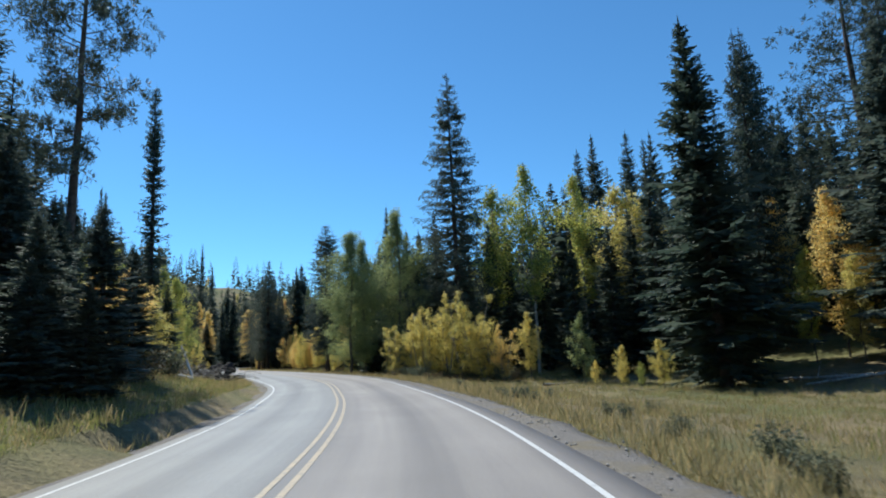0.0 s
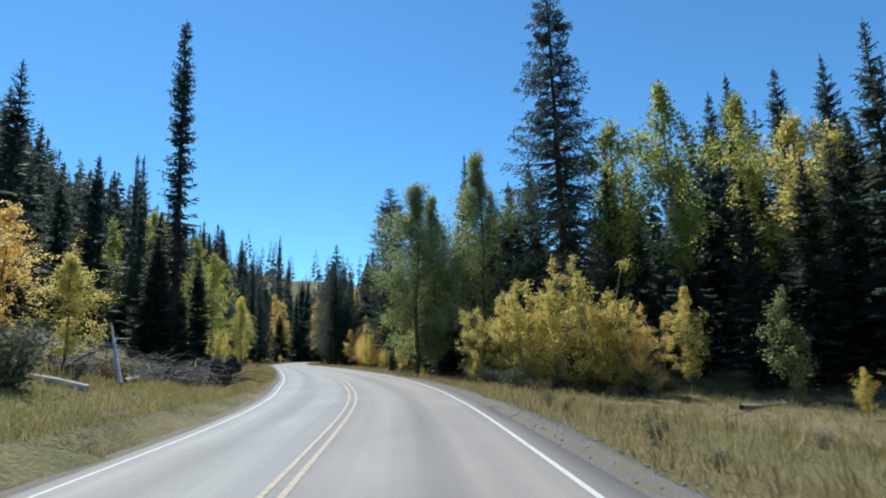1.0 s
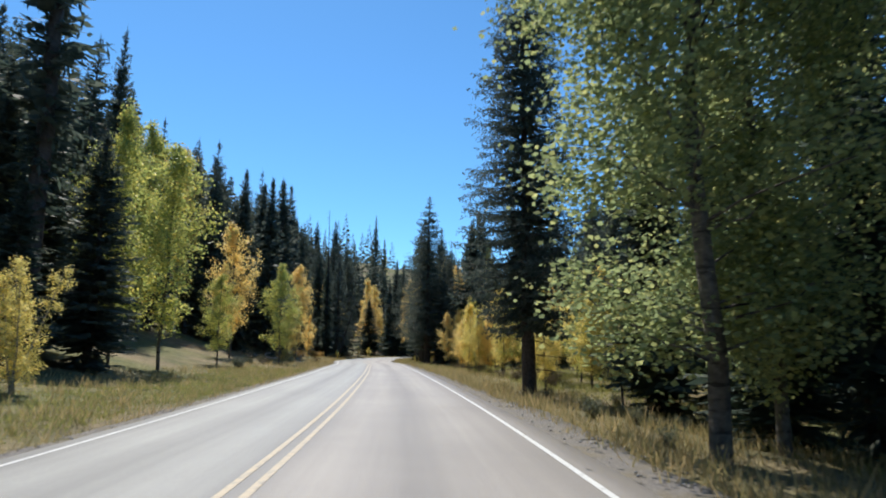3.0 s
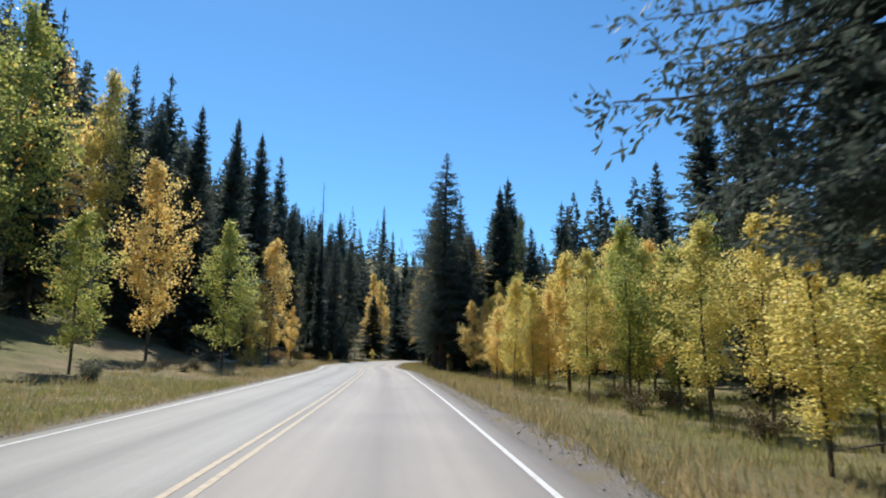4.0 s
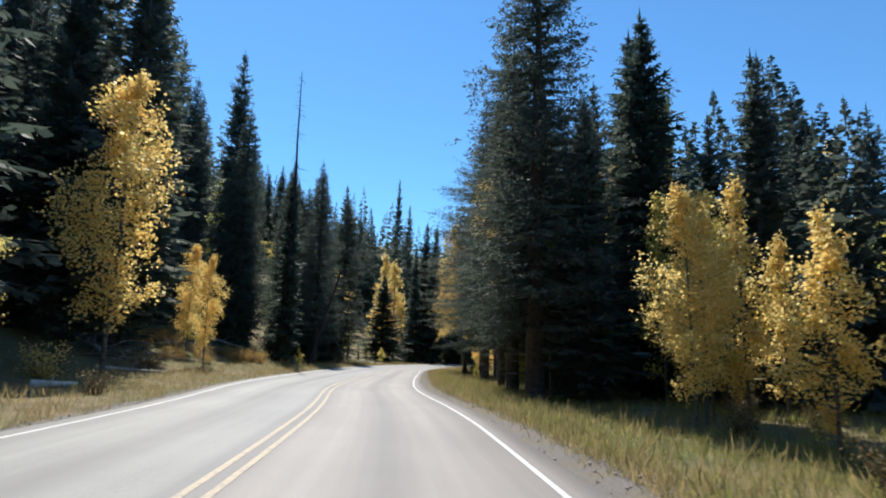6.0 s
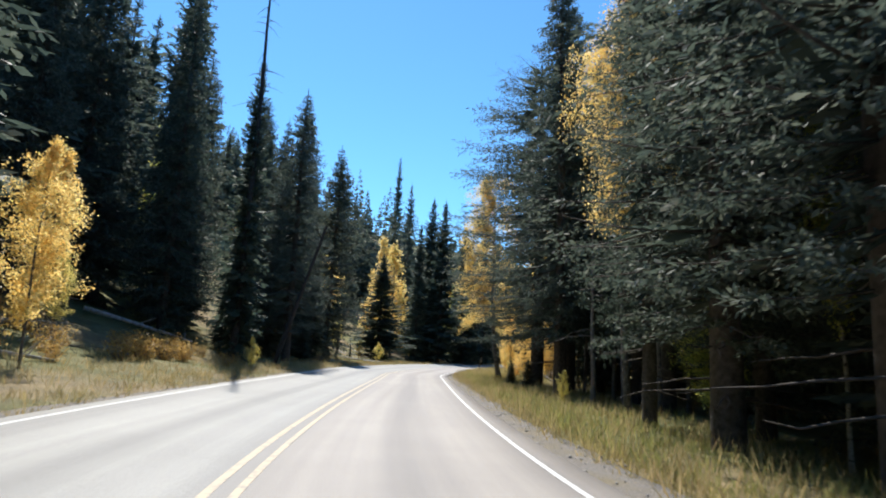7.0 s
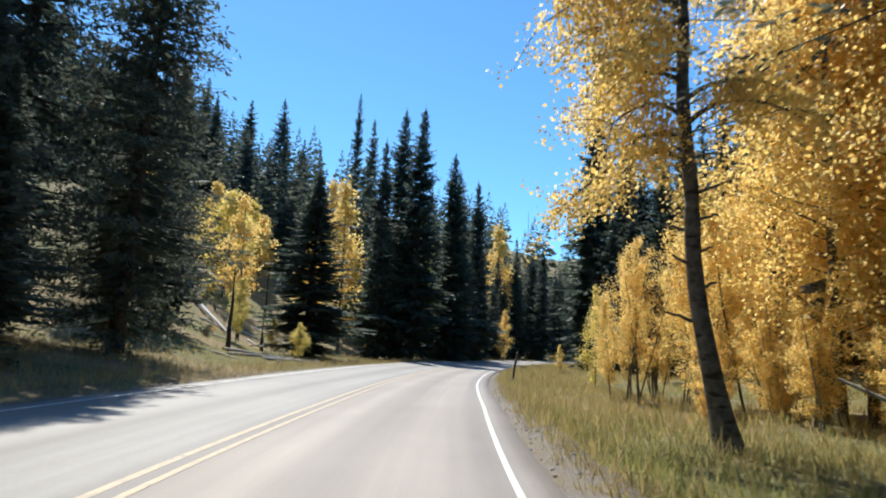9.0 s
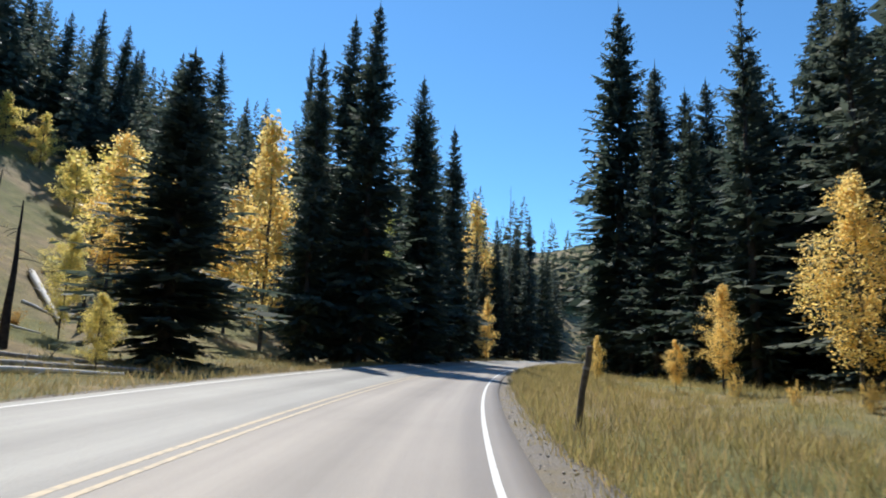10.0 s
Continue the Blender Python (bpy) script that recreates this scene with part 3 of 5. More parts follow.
def ground_z(x, y):
    shape = np.shape(x)
    s, d = road_sd(x, y)
    a = np.abs(d)
    xr, yr = np.ravel(x), np.ravel(y)
    wave = 0.10 * np.sin(xr * 0.31 + 1) * np.sin(yr * 0.27) + 0.07 * np.sin(xr * 0.9 + yr * 0.5) + 0.05 * np.sin(xr * 1.7 - yr * 1.3)
    hills = 3.0 * np.sin(xr * 0.035 + 2) * np.sin(yr * 0.03 + 1) + 1.2 * np.sin(xr * 0.11 + yr * 0.07)
    foot = np.interp(s, [112, 140, 150, 160, 190, 217, 245, 265, 300, 318, 335, 360, 400], [8.2, 8.2, 9, 11, 13, 14, 14, 11, 10.5, 14, 20, 21, 16])
    steep = np.interp(s, [142, 160, 200, 260, 300, 318, 338, 360, 400], [0.60, 0.45, 0.42, 0.42, 0.46, 0.49, 0.58, 0.60, 0.55])
    up = soft(a - foot)
    left = -0.10 + bank(s) * 4.3 * np.interp(a, [4, 9], [1, 0.3]) + steep * np.minimum(up, 120) + 0.12 * np.maximum(up - 120, 0)
    left += wave * np.clip((a - 5.5) / 4, 0, 1) + hills * np.clip((a - 25) / 40, 0, 1)
    rfoot = np.interp(s, [112, 150, 185, 230, 300, 380], [36, 35, 34, 34, 26, 22])
    rup = soft(a - rfoot, 5)
    right = -0.14 - np.interp(s, [140, 150, 175, 200, 250, 300], [1.15, 1.1, 0.65, 0.6, 0.35, 0.1]) * np.clip((a - 5) / np.interp(s, [140, 175], [9, 5]), 0, 1) - np.interp(s, [150, 175], [0.65, 0.0]) * np.clip((a - 16) / 8, 0, 1) + 0.27 * np.minimum(rup, 110) + 0.1 * np.maximum(rup - 110, 0)
    right += wave * np.clip((a - 5.5) / 4, 0, 1) + hills * np.clip((a - 35) / 40, 0, 1)
    z = np.where(d < 0, left, right)
    z = np.where(a < 4.6, np.minimum(z, road_z(s, d) - 0.16), z)
    return z.reshape(shape) if shape else float(z[0])


def steps(lo, hi, near_lo, near_hi, fine, grow=1.35):
    v = list(np.arange(near_lo, near_hi + 0.01, fine))
    g = fine
    while v[-1] < hi:
        g *= grow
        v.append(v[-1] + g)
    g = fine
    while v[0] > lo:
        g *= grow
        v.insert(0, v[0] - g)
    return np.array(v)


gx, gy = steps(-2500, 2500, -120, 45, 1.2), steps(-1500, 3000, -15, 290, 1.2)
X, Y = np.meshgrid(gx, gy, indexing="ij")
i, j = np.meshgrid(np.arange(len(gx) - 1), np.arange(len(gy) - 1), indexing="ij")
w = len(gy)
quads = np.stack([i * w + j, (i + 1) * w + j, (i + 1) * w + j + 1, i * w + j + 1], -1).reshape(-1, 4)
ground = new("ground", mesh_of("ground", np.c_[X.ravel(), Y.ravel(), ground_z(X, Y).ravel()], quads, GROUND, True))
tagged(ground, "dry grassy meadow soil and wooded slopes beside the road", "ground", kind="structure")


def ribbon(name, d0, d1, lift, mat, cuts=1, s0=0, s1=None, ragged=0.0, skirt=0.0, seed=0):
    rng = np.random.default_rng(seed)
    k = np.arange(s0, s1 or len(MID))
    ds = np.linspace(d0, d1, cuts + 1)
    off = np.tile(ds, (len(k), 1))
    if ragged:
        wob = np.convolve(rng.normal(0, 1, len(k) + 4), np.ones(5) / 5, "valid") * ragged
        off[:, -1] += wob
    off = off + np.clip(off / 3.5, 0, 1) * widening(k)[:, None] - np.clip(-off / 3.5, 0, 1) * widening_left(k)[:, None]
    z = road_z(k[:, None].astype(float), off) + lift
    if skirt:
        off = np.c_[off[:, :1], off, off[:, -1:]]
        z = np.c_[z[:, :1] - skirt, z, z[:, -1:] - skirt]
    p = MID[k][:, None] + RIGHT[k][:, None] * off[..., None]
    v = np.c_[p.reshape(-1, 2), z.ravel()]
    m = off.shape[1]
    a, b = np.meshgrid(np.arange(len(k) - 1), np.arange(m - 1), indexing="ij")
    q = np.stack([a * m + b, a * m + b + 1, (a + 1) * m + b + 1, (a + 1) * m + b], -1).reshape(-1, 4)
    if d1 < d0:
        q = q[:, ::-1].copy()
    me = mesh_of(name, v, q, mat, True)
    uv = me.uv_layers.new(name="UVMap")
    flat = np.c_[off.ravel(), np.repeat(k, m)][q.ravel()]
    uv.data.foreach_set("uv", flat.astype(np.float32).ravel())
    return tagged(new(name, me), kind="structure")


tagged(ribbon("road", -3.85, 3.95, 0.0, ASPHALT, 24, skirt=0.25), "worn pale grey asphalt road with two lanes", "road")
tagged(ribbon("gravel_shoulder", 3.85, 4.75, -0.04, GRAVEL, 3, ragged=0.3, skirt=0.2, seed=1), "loose grey gravel along the edge of the asphalt", "road shoulder")
tagged(ribbon("gravel_shoulder", -3.78, -4.4, -0.04, GRAVEL, 3, ragged=-0.2, skirt=0.2, seed=2), "thin strip of dirt and gravel along the asphalt", "road shoulder")
tagged(ribbon("edge_line", 3.46, 3.54, 0.004, WHITE_PAINT), "worn white painted line along the road edge", "road marking")
tagged(ribbon("edge_line", -3.54, -3.46, 0.004, WHITE_PAINT), "worn white painted line along the road edge", "road marking")
tagged(ribbon("centre_line", -0.17, -0.08, 0.004, YELLOW_PAINT), "faded yellow stripe of the double centre line", "road marking")
tagged(ribbon("centre_line", 0.08, 0.17, 0.004, YELLOW_PAINT), "faded yellow stripe of the double centre line", "road marking")

# ---- trees ----
PLACED = []
turns = random.Random(5)


def plant(name, pair, x, y, top, width, label, category, leaf=None, group="", lean=0.0, wood=None):
    """A tree with its foot on the ground at (x, y) and its tip at the height top; width: of the crown against the model's."""
    z = ground_z(x, y)
    h = max(0.8, top - z)
    t = new(name)
    t.empty_display_size = 0.3
    t.matrix_world = pose(x, y, z - 0.05, lean * 0.3, lean, 0) @ pose(0, 0, 0, 0, 0, turns.uniform(0, 360)) @ Matrix.Diagonal((width * h / 20, width * h / 20, h / 20, 1))
    part("trunk", pair[0], t, wood)
    part("crown", pair[1], t, leaf)
    PLACED.append((x, y))
    return tagged(t, label, category, group)


def spruce(x, y, top, width=1.0, look_kind="mid", label="dark green spruce with drooping ragged branches"):
    pairs = {"near": SPRUCE_NEAR, "mid": SPRUCE_MID, "bare": SPRUCE_FINE[1:], "slim": SPRUCE_SLIM, "fill": SPRUCE_FILL, "fine": SPRUCE_FINE, "trunk": SPRUCE_TRUNK}[look_kind]
    width *= 1.0 if look_kind in ("slim", "fine", "trunk") else 1.18
    return plant("spruce", pairs[turns.randrange(len(pairs))], x, y, top, width, label, "spruce", group="spruces along the road")


GOLD, YELLOW, TURNING, GREEN = (LEAF_GOLD, "golden autumn"), (LEAF_YELLOW, "yellow autumn"), (LEAF_TURNING, "yellow-green turning"), (LEAF_GREEN, "green")


def aspen(x, y, top, width=1.0, leaf=YELLOW, form="full", lean=0.0):
    pairs = {"tall": ASPEN_TALL, "full": ASPEN_FULL, "shrub": ASPEN_SHRUB, "lite": ASPEN_LITE, "dense": ASPEN_DENSE, "clump": ASPEN_CLUMP}[form]
    what = {"tall": "tall aspen with a pale bare trunk and %s leaves", "full": "slender aspen with %s leaves almost to the ground", "shrub": "many-stemmed young aspen clump with %s leaves", "lite": "slender aspen with %s leaves among the conifers", "dense": "full aspen with dense %s leaves down to the ground", "clump": "clump of thin dark aspen stems with %s leaves above"}[form]
    return plant("aspen", pairs[turns.randrange(len(pairs))], x, y, top, width, what % leaf[1], "aspen", leaf[0], "aspens along the road", lean)


# right of the first bend
plant("spruce", SPRUCE_OPEN, 3.3, 65.8, 33.2, 0.86, "very tall dark spruce standing above the aspens", "spruce", group="spruces along the road")
spruce(20.4, 43.2, 25.9, 1.05, "near", "tall dense dark spruce at the meadow's edge")
spruce(34.5, 43.5, 25.0, 1.1, "near")
spruce(31.4, 56.5, 32.0, 0.62, "bare")
spruce(35.5, 41.0, 19.0, 1.2)
spruce(41.0, 47.0, 33.0, 1.0)
spruce(17.0, 64.0, 14.5, 1.1)
spruce(20.5, 60.0, 15.0, 1.1)
spruce(9.0, 69.0, 17.0, 1.0)
spruce(1.0, 70.0, 18.0, 1.0)
spruce(37.9, 66.8, 37.9, 0.7, "bare")
spruce(24.6, 50.5, 14.5, 1.0, "near")
spruce(42.6, 70.7, 29.5, 0.9)
spruce(46.2, 70.5, 31.0, 0.9)
spruce(45.7, 65.8, 26.5, 0.9)
spruce(38.5, 69.5, 24.0, 1.0)
spruce(35.5, 72.0, 22.0, 1.0)
spruce(45.0, 55.9, 29.0, 1.0)
plant("pine", PINES[1], 38.5, 50.9, 34.7, 1.0, "tall dark pine with tufted branches at the forest edge", "pine")
plant("spruce", SPRUCE_OPEN, 37.8, 46.3, 30.4, 0.95, "tall dark spruce with open layered branches", "spruce", group="spruces along the road")
spruce(37.5, 46.5, 27.0, 1.1)
spruce(23.0, 51.0, 17.0, 1.1)
spruce(17.5, 58.0, 13.0, 1.1)
spruce(14.0, 58.5, 12.0, 1.0)
spruce(38.8, 62.8, 26.8, 0.8)
spruce(8.5, 76.2, 21.3, 0.8)
spruce(12.5, 66.5, 16.0, 0.8)
spruce(6.8, 66.0, 15.5, 0.9)
spruce(-8.5, 84.8, 13.0, 1.0, "near")
spruce(-5.8, 80.5, 15.0, 1.0, "near")
spruce(-4.0, 86.5, 16.0, 1.0, "near")
spruce(-8.6, 76.4, 11.0, 1.0, "near")
spruce(-2.6, 75.6, 17.0, 1.0, "near")
aspen(-9.6, 87.2, 5.6, 1.2, YELLOW, "full")
aspen(-9.8, 79.4, 5.0, 1.2, YELLOW, "full")
spruce(-4.5, 70.5, 19.0, 0.6)
for x, y, top in ((-3.8, 62.0, 3.5), (-1.5, 61.5, 5.0), (0.5, 60.5, 4.0), (2.5, 60.0, 6.5), (-6.5, 69.5, 7.0), (5.0, 59.5, 5.5)):
    spruce(x, y, top, 1.3, "near", "young dark spruce under the aspens")
spruce(27.6, 95.9, 36.1, 0.8)
spruce(32.7, 94.3, 35.9, 0.8)
spruce(24.4, 93.6, 32.8, 0.8)
spruce(31.6, 80.9, 30.5, 0.8)
spruce(19.0, 69.0, 17.0, 0.9)
spruce(25.0, 66.0, 19.0, 0.9)
aspen(10.9, 62.6, 21.1, 0.95, TURNING, "tall")
aspen(7.6, 66.8, 19.6, 1.15, TURNING, "tall")
aspen(16.0, 62.6, 19.6, 0.95, TURNING, "tall")
aspen(21.8, 67.6, 19.5, 1.2, YELLOW, "tall")
aspen(24.3, 66.6, 17.8, 1.1, YELLOW, "tall")
aspen(-8.2, 65.0, 14.9, 1.5, GREEN, "dense")
aspen(-7.0, 67.2, 14.4, 1.1, GREEN, "dense")
aspen(-3.3, 65.2, 17.2, 1.15, GREEN, "dense")
spruce(-2.0, 63.2, 6.5, 1.1, "fine", "dark young spruce below the green aspens")
spruce(-0.9, 66.5, 15.0, 0.9, "near")
aspen(-3.0, 57.2, 5.0, 1.1, YELLOW, "shrub")
aspen(-1.3, 57.3, 5.6, 1.1, YELLOW, "shrub")
aspen(-0.4, 55.6, 6.6, 1.15, YELLOW, "shrub")
aspen(1.6, 55.1, 7.0, 1.15, YELLOW, "shrub")
aspen(3.5, 54.6, 7.2, 1.15, YELLOW, "shrub")
aspen(4.9, 53.5, 4.8, 1.1, YELLOW, "shrub")
aspen(6.2, 52.4, 3.9, 1.1, GOLD, "shrub")
aspen(8.7, 54.0, 4.8, 1.0, YELLOW, "full")
aspen(12.5, 51.0, 4.2, 1.2, GREEN, "lite")
aspen(11.2, 42.2, 0.6, 1.2, YELLOW, "full")
aspen(12.2, 39.6, 1.5, 1.3, YELLOW, "full")
aspen(14.5, 39.0, 1.8, 1.3, YELLOW, "full")
aspen(13.6, 40.4, 0.4, 1.3, TURNING, "full")
aspen(33.6, 58.0, 15.5, 0.7, GOLD, "full")
aspen(32.1, 47.7, 13.2, 0.9, GOLD, "full")
aspen(33.6, 45.6, 9.4, 1.1, GOLD, "full")
aspen(31.2, 44.6, 7.4, 1.1, YELLOW, "full")
aspen(29.9, 48.2, 8.5, 0.9, TURNING, "full")
# left of the first bend
plant("pine", PINES[0], -19.6, 34.6, 29.3, 0.74, "tall pine with a bare trunk and tufted open crown", "pine")
spruce(-33.5, 73.7, 36.7, 0.95, "slim", "very tall narrow dark spruce above the bank")
for x, y, top in ((-8.9, 16.0, 4.2), (-10.2, 18.6, 5.6), (-9.8, 13.4, 4.0), (-11.6, 21.4, 6.4), (-14.5, 25.5, 8.5), (-12.5, 17.0, 7.0), (-16.5, 29.5, 8.5), (-11.0, 25.0, 6.0), (-13.2, 21.0, 9.5), (-15.5, 22.0, 11.5), (-8.8, 19.0, 6.3), (-9.2, 16.8, 5.5), (-8.4, 17.6, 3.8), (-9.6, 14.8, 5.0), (-17.5, 26.0, 12.0), (-19.5, 30.5, 12.5)):
    spruce(x, y, top, 1.5, "near", "young dark spruce on the shaded roadside bank")
aspen(-14.9, 32.3, 6.5, 1.6, GOLD, "full")
aspen(-17.3, 39.9, 5.6, 1.6, YELLOW, "full")
aspen(-21.5, 41.5, 8.2, 1.4, GOLD, "full")
spruce(-51.7, 94.5, 30.3, 0.6, "mid")
aspen(-34.3, 82.4, 13.4, 1.1, TURNING, "full")
aspen(-25.3, 67.2, 4.4, 1.1, YELLOW, "shrub")
aspen(-34.2, 79.1, 14.4, 0.8, TURNING, "full")
aspen(-49.2, 85.8, 18.7, 0.9, TURNING, "lite")
spruce(-43.9, 82.0, 25.6, 0.55, "slim")
spruce(-35.2, 73.2, 14.0, 1.2, "near")
spruce(-32.2, 76.0, 11.5, 1.2, "near")
spruce(-37.2, 77.0, 17.0, 1.1, "near")
spruce(-31.6, 71.8, 8.0, 1.3, "near")
spruce(-44.9, 76.7, 23.9, 1.0)
spruce(-68.8, 95.5, 36.6, 0.9)
# along the straight, left
aspen(-59.6, 112.7, 26.1, 0.95, YELLOW, "tall")
aspen(-47.4, 106.6, 14.5, 1.1, GOLD, "full")
aspen(-43.1, 108.7, 10.4, 1.2, TURNING, "full")
aspen(-53.6, 129.7, 13.6, 1.1, GOLD, "full")
aspen(-49.7, 95.2, 19.2, 1.0, TURNING, "full")
aspen(-53.2, 100.5, 23.8, 0.9, TURNING, "full")
aspen(-46.5, 92.5, 15.0, 1.0, TURNING, "full")
aspen(-39.3, 94.2, 7.3, 1.3, TURNING, "full")
aspen(-57.5, 140.0, 7.2, 0.9, GOLD, "full")
aspen(-49.9, 120.9, 6.2, 1.2, YELLOW, "full")
aspen(-63.0, 144.6, 8.9, 1.05, GOLD, "full")
aspen(-64.5, 146.5, 5.0, 1.2, YELLOW, "full")
spruce(-53.7, 122.0, 24.5, 0.75, "near")
spruce(-56.5, 120.0, 25.3, 0.75, "near")
spruce(-61.0, 136.6, 28.6, 0.8)
spruce(-62.3, 138.3, 29.4, 0.75, "near")
spruce(-62.7, 133.4, 27.6, 0.8, "near")
spruce(-78.0, 166.0, 37.5, 0.8)
spruce(-65.7, 165.9, 21.5, 1.0, "trunk")
for x, y, top in ((-70.5, 172.5, 14.0), (-68.6, 167.5, 9.5), (-72.0, 176.0, 13.0), (-67.6, 163.0, 9.0), (-71.5, 161.5, 13.0), (-67.2, 160.6, 6.5), (-68.8, 174.6, 8.5), (-66.6, 169.4, 4.6)):
    spruce(x, y, top, 1.1, "near", "young dark spruce filling the forest edge")
spruce(-73.5, 171.5, 24.0, 0.85, "fine")
spruce(-76.0, 174.9, 25.0, 0.85, "fine")
spruce(-74.2, 164.5, 25.0, 0.9, "fine")
spruce(-69.8, 169.6, 21.0, 0.8, "fine")
spruce(-73.9, 178.6, 27.5, 0.8, "fine")
spruce(-71.4, 181.9, 23.0, 1.05, "fine", "dark spruce skirted to the verge grass")
spruce(-82.0, 192.0, 20.0, 0.9, "fine")
spruce(-81.5, 195.0, 20.0, 1.0, "near")
spruce(-85.0, 199.5, 22.0, 0.9)
# along the straight, right
plant("fir", BIG_FIR, -13.7, 81.5, 19.5, 0.86, "big dark fir with low spreading branches beside the road", "fir")
spruce(-11.8, 104.4, 14.7, 0.95, "fine")
spruce(-10.8, 128.2, 25.4, 0.9, "near")
aspen(-23.7, 109.8, 6.0, 1.1, YELLOW, "full")
aspen(-22.5, 108.3, 5.4, 1.1, YELLOW, "full")
aspen(-20.6, 109.6, 7.3, 1.5, YELLOW, "full")
aspen(-26.9, 119.1, 5.1, 1.4, GOLD, "full")
aspen(-30.7, 131.0, 7.0, 1.0, GOLD, "lite")
aspen(-26.8, 120.8, 5.5, 1.3, GOLD, "full")
aspen(-25.0, 119.5, 3.3, 1.3, GOLD, "full")
aspen(-24.0, 117.3, 4.7, 1.4, YELLOW, "full")
aspen(-30.4, 131.8, 7.1, 0.9, YELLOW, "full")
aspen(-27.8, 134.9, 6.1, 1.0, GOLD, "lite")
aspen(-20.7, 156.4, 16.5, 0.9, GOLD, "lite")
aspen(-17.3, 150.7, 15.7, 1.1, TURNING, "lite")
aspen(-17.2, 100.6, 7.1, 1.15, TURNING, "full")
aspen(-15.4, 99.0, 5.6, 1.3, TURNING, "full")
aspen(-23.9, 111.8, 6.6, 1.0, TURNING, "full")
aspen(-19.0, 102.8, 6.3, 1.1, YELLOW, "full")
for s, d, top, w, leaf in ((203, 17.0, 8.0, 1.2, TURNING), (209, 17.5, 8.0, 1.2, YELLOW), (214.0, 17.0, 8.5, 1.2, TURNING), (219, 16.5, 8.0, 1.2, GOLD), (224, 16.0, 8.0, 1.2, YELLOW), (230, 16.0, 6.0, 1.1, GOLD), (236, 15.5, 4.8, 1.1, YELLOW), (241, 10.0, 6.5, 1.1, GOLD), (226, 10.0, 3.8, 1.1, YELLOW), (219, 10.5, 5.0, 1.1, GOLD)):
    aspen(*(MID[int(s)] + RIGHT[int(s)] * d), top, w, leaf, "full")
aspen(-14.9, 94.7, 5.6, 1.4, YELLOW, "full")
aspen(-11.5, 90.0, 4.4, 1.4, YELLOW, "full")
for s, d, top, w, leaf in ((197, 9.5, 4.0, 1.5, YELLOW), (200, 13.0, 4.9, 1.4, TURNING), (206, 14.5, 6.4, 1.4, YELLOW), (212, 12.5, 6.2, 1.3, TURNING), (217, 14.0, 8.0, 1.1, YELLOW), (222, 12.5, 7.0, 1.2, GOLD), (228, 12.0, 4.9, 1.2, GOLD), (233, 14.0, 3.8, 1.2, YELLOW), (238, 11.5, 4.9, 1.1, GOLD), (243, 13.0, 7.4, 1.0, GOLD)):
    aspen(*(MID[s] + RIGHT[s] * d), top, w, leaf, "full" if s < 225 else "lite")
spruce(-37.2, 138.0, 24.5, 1.2, "trunk", "tall full dark spruce at the end of the aspen row")
spruce(-39.2, 142.0, 21.0, 1.1, "trunk")
spruce(-37.4, 149.0, 18.4, 0.9, "fine")
spruce(-35.0, 139.0, 14.0, 1.0, "near")
spruce(-35.6, 143.2, 16.5, 0.95, "fine")
spruce(-32.5, 145.0, 22.0, 1.0, "near")
spruce(-38.0, 145.0, 17.0, 0.95, "trunk")
spruce(-40.8, 146.0, 20.0, 0.7, "trunk")
spruce(-40.0, 153.2, 23.0, 0.85, "trunk")
spruce(-41.2, 157.6, 22.0, 0.9, "trunk")
spruce(-44.8, 157.0, 23.5, 0.85, "trunk")
spruce(-38.6, 166.0, 24.0, 0.9, "near")
spruce(-33.5, 160.5, 24.0, 1.0, "near")
aspen(-39.2, 145.4, 3.4, 1.5, TURNING, "full")
aspen(-37.2, 141.4, 8.0, 0.75, TURNING, "tall")
aspen(-43.9, 151.4, 1.1, 1.2, YELLOW, "full")
aspen(-59.0, 152.7, 1.9, 1.2, YELLOW, "full")
spruce(-33.1, 153.7, 25.9, 1.0, "near")
spruce(-36.9, 163.3, 26.6, 0.9)
spruce(-27.6, 139.0, 15.6, 1.0)
spruce(-25.5, 150.0, 20.9, 1.0)
spruce(-21.4, 161.5, 22.8, 1.0)
spruce(-12.2, 175.2, 26.6, 0.9)
spruce(-14.0, 148.3, 24.9, 1.05)
aspen(-31.2, 151.8, 19.9, 0.6, GOLD, "lite")
plant("spruce", LEVEL_SPRUCE, -47.5, 166.2, 21.5, 1.36, "broad dark spruce with long level branches", "spruce", group="spruces along the road")
spruce(-43.4, 171.0, 22.0, 1.0, "near")
spruce(-43.4, 164.8, 23.0, 0.75, "fine")
spruce(-44.9, 161.3, 24.0, 1.0, "trunk")
for x, y in ((-41.4, 150.3), (-38.6, 151.6), (-36.0, 160.0), (-39.5, 162.0), (-34.5, 156.0)):
    plant("aspen", OLD_ASPEN, x, y, 17.5, 0.62, "tall aspen with a thin grey trunk among the spruces", "aspen", LEAF_GOLD, "aspens along the road", 0.0, OLD_ASPEN_BARK)
for s, d, h, w in ((246, -20, 23, 0.8), (251, -18.5, 21, 0.85), (257, -22, 24, 0.8), (262, -21, 20, 0.85), (268, -20.5, 21, 0.8), (275, -18.5, 22, 0.8), (283, -14, 24, 0.8), (281, -19, 24, 0.9), (288, -17, 22, 0.85), (271, -24, 23, 0.8), (265, -25, 24, 0.9)):
    k = int(s)
    spruce(*(MID[k] + RIGHT[k] * d), ground_z(*(MID[k] + RIGHT[k] * d)) + h, w, "fine")
far_row = random.Random(12)
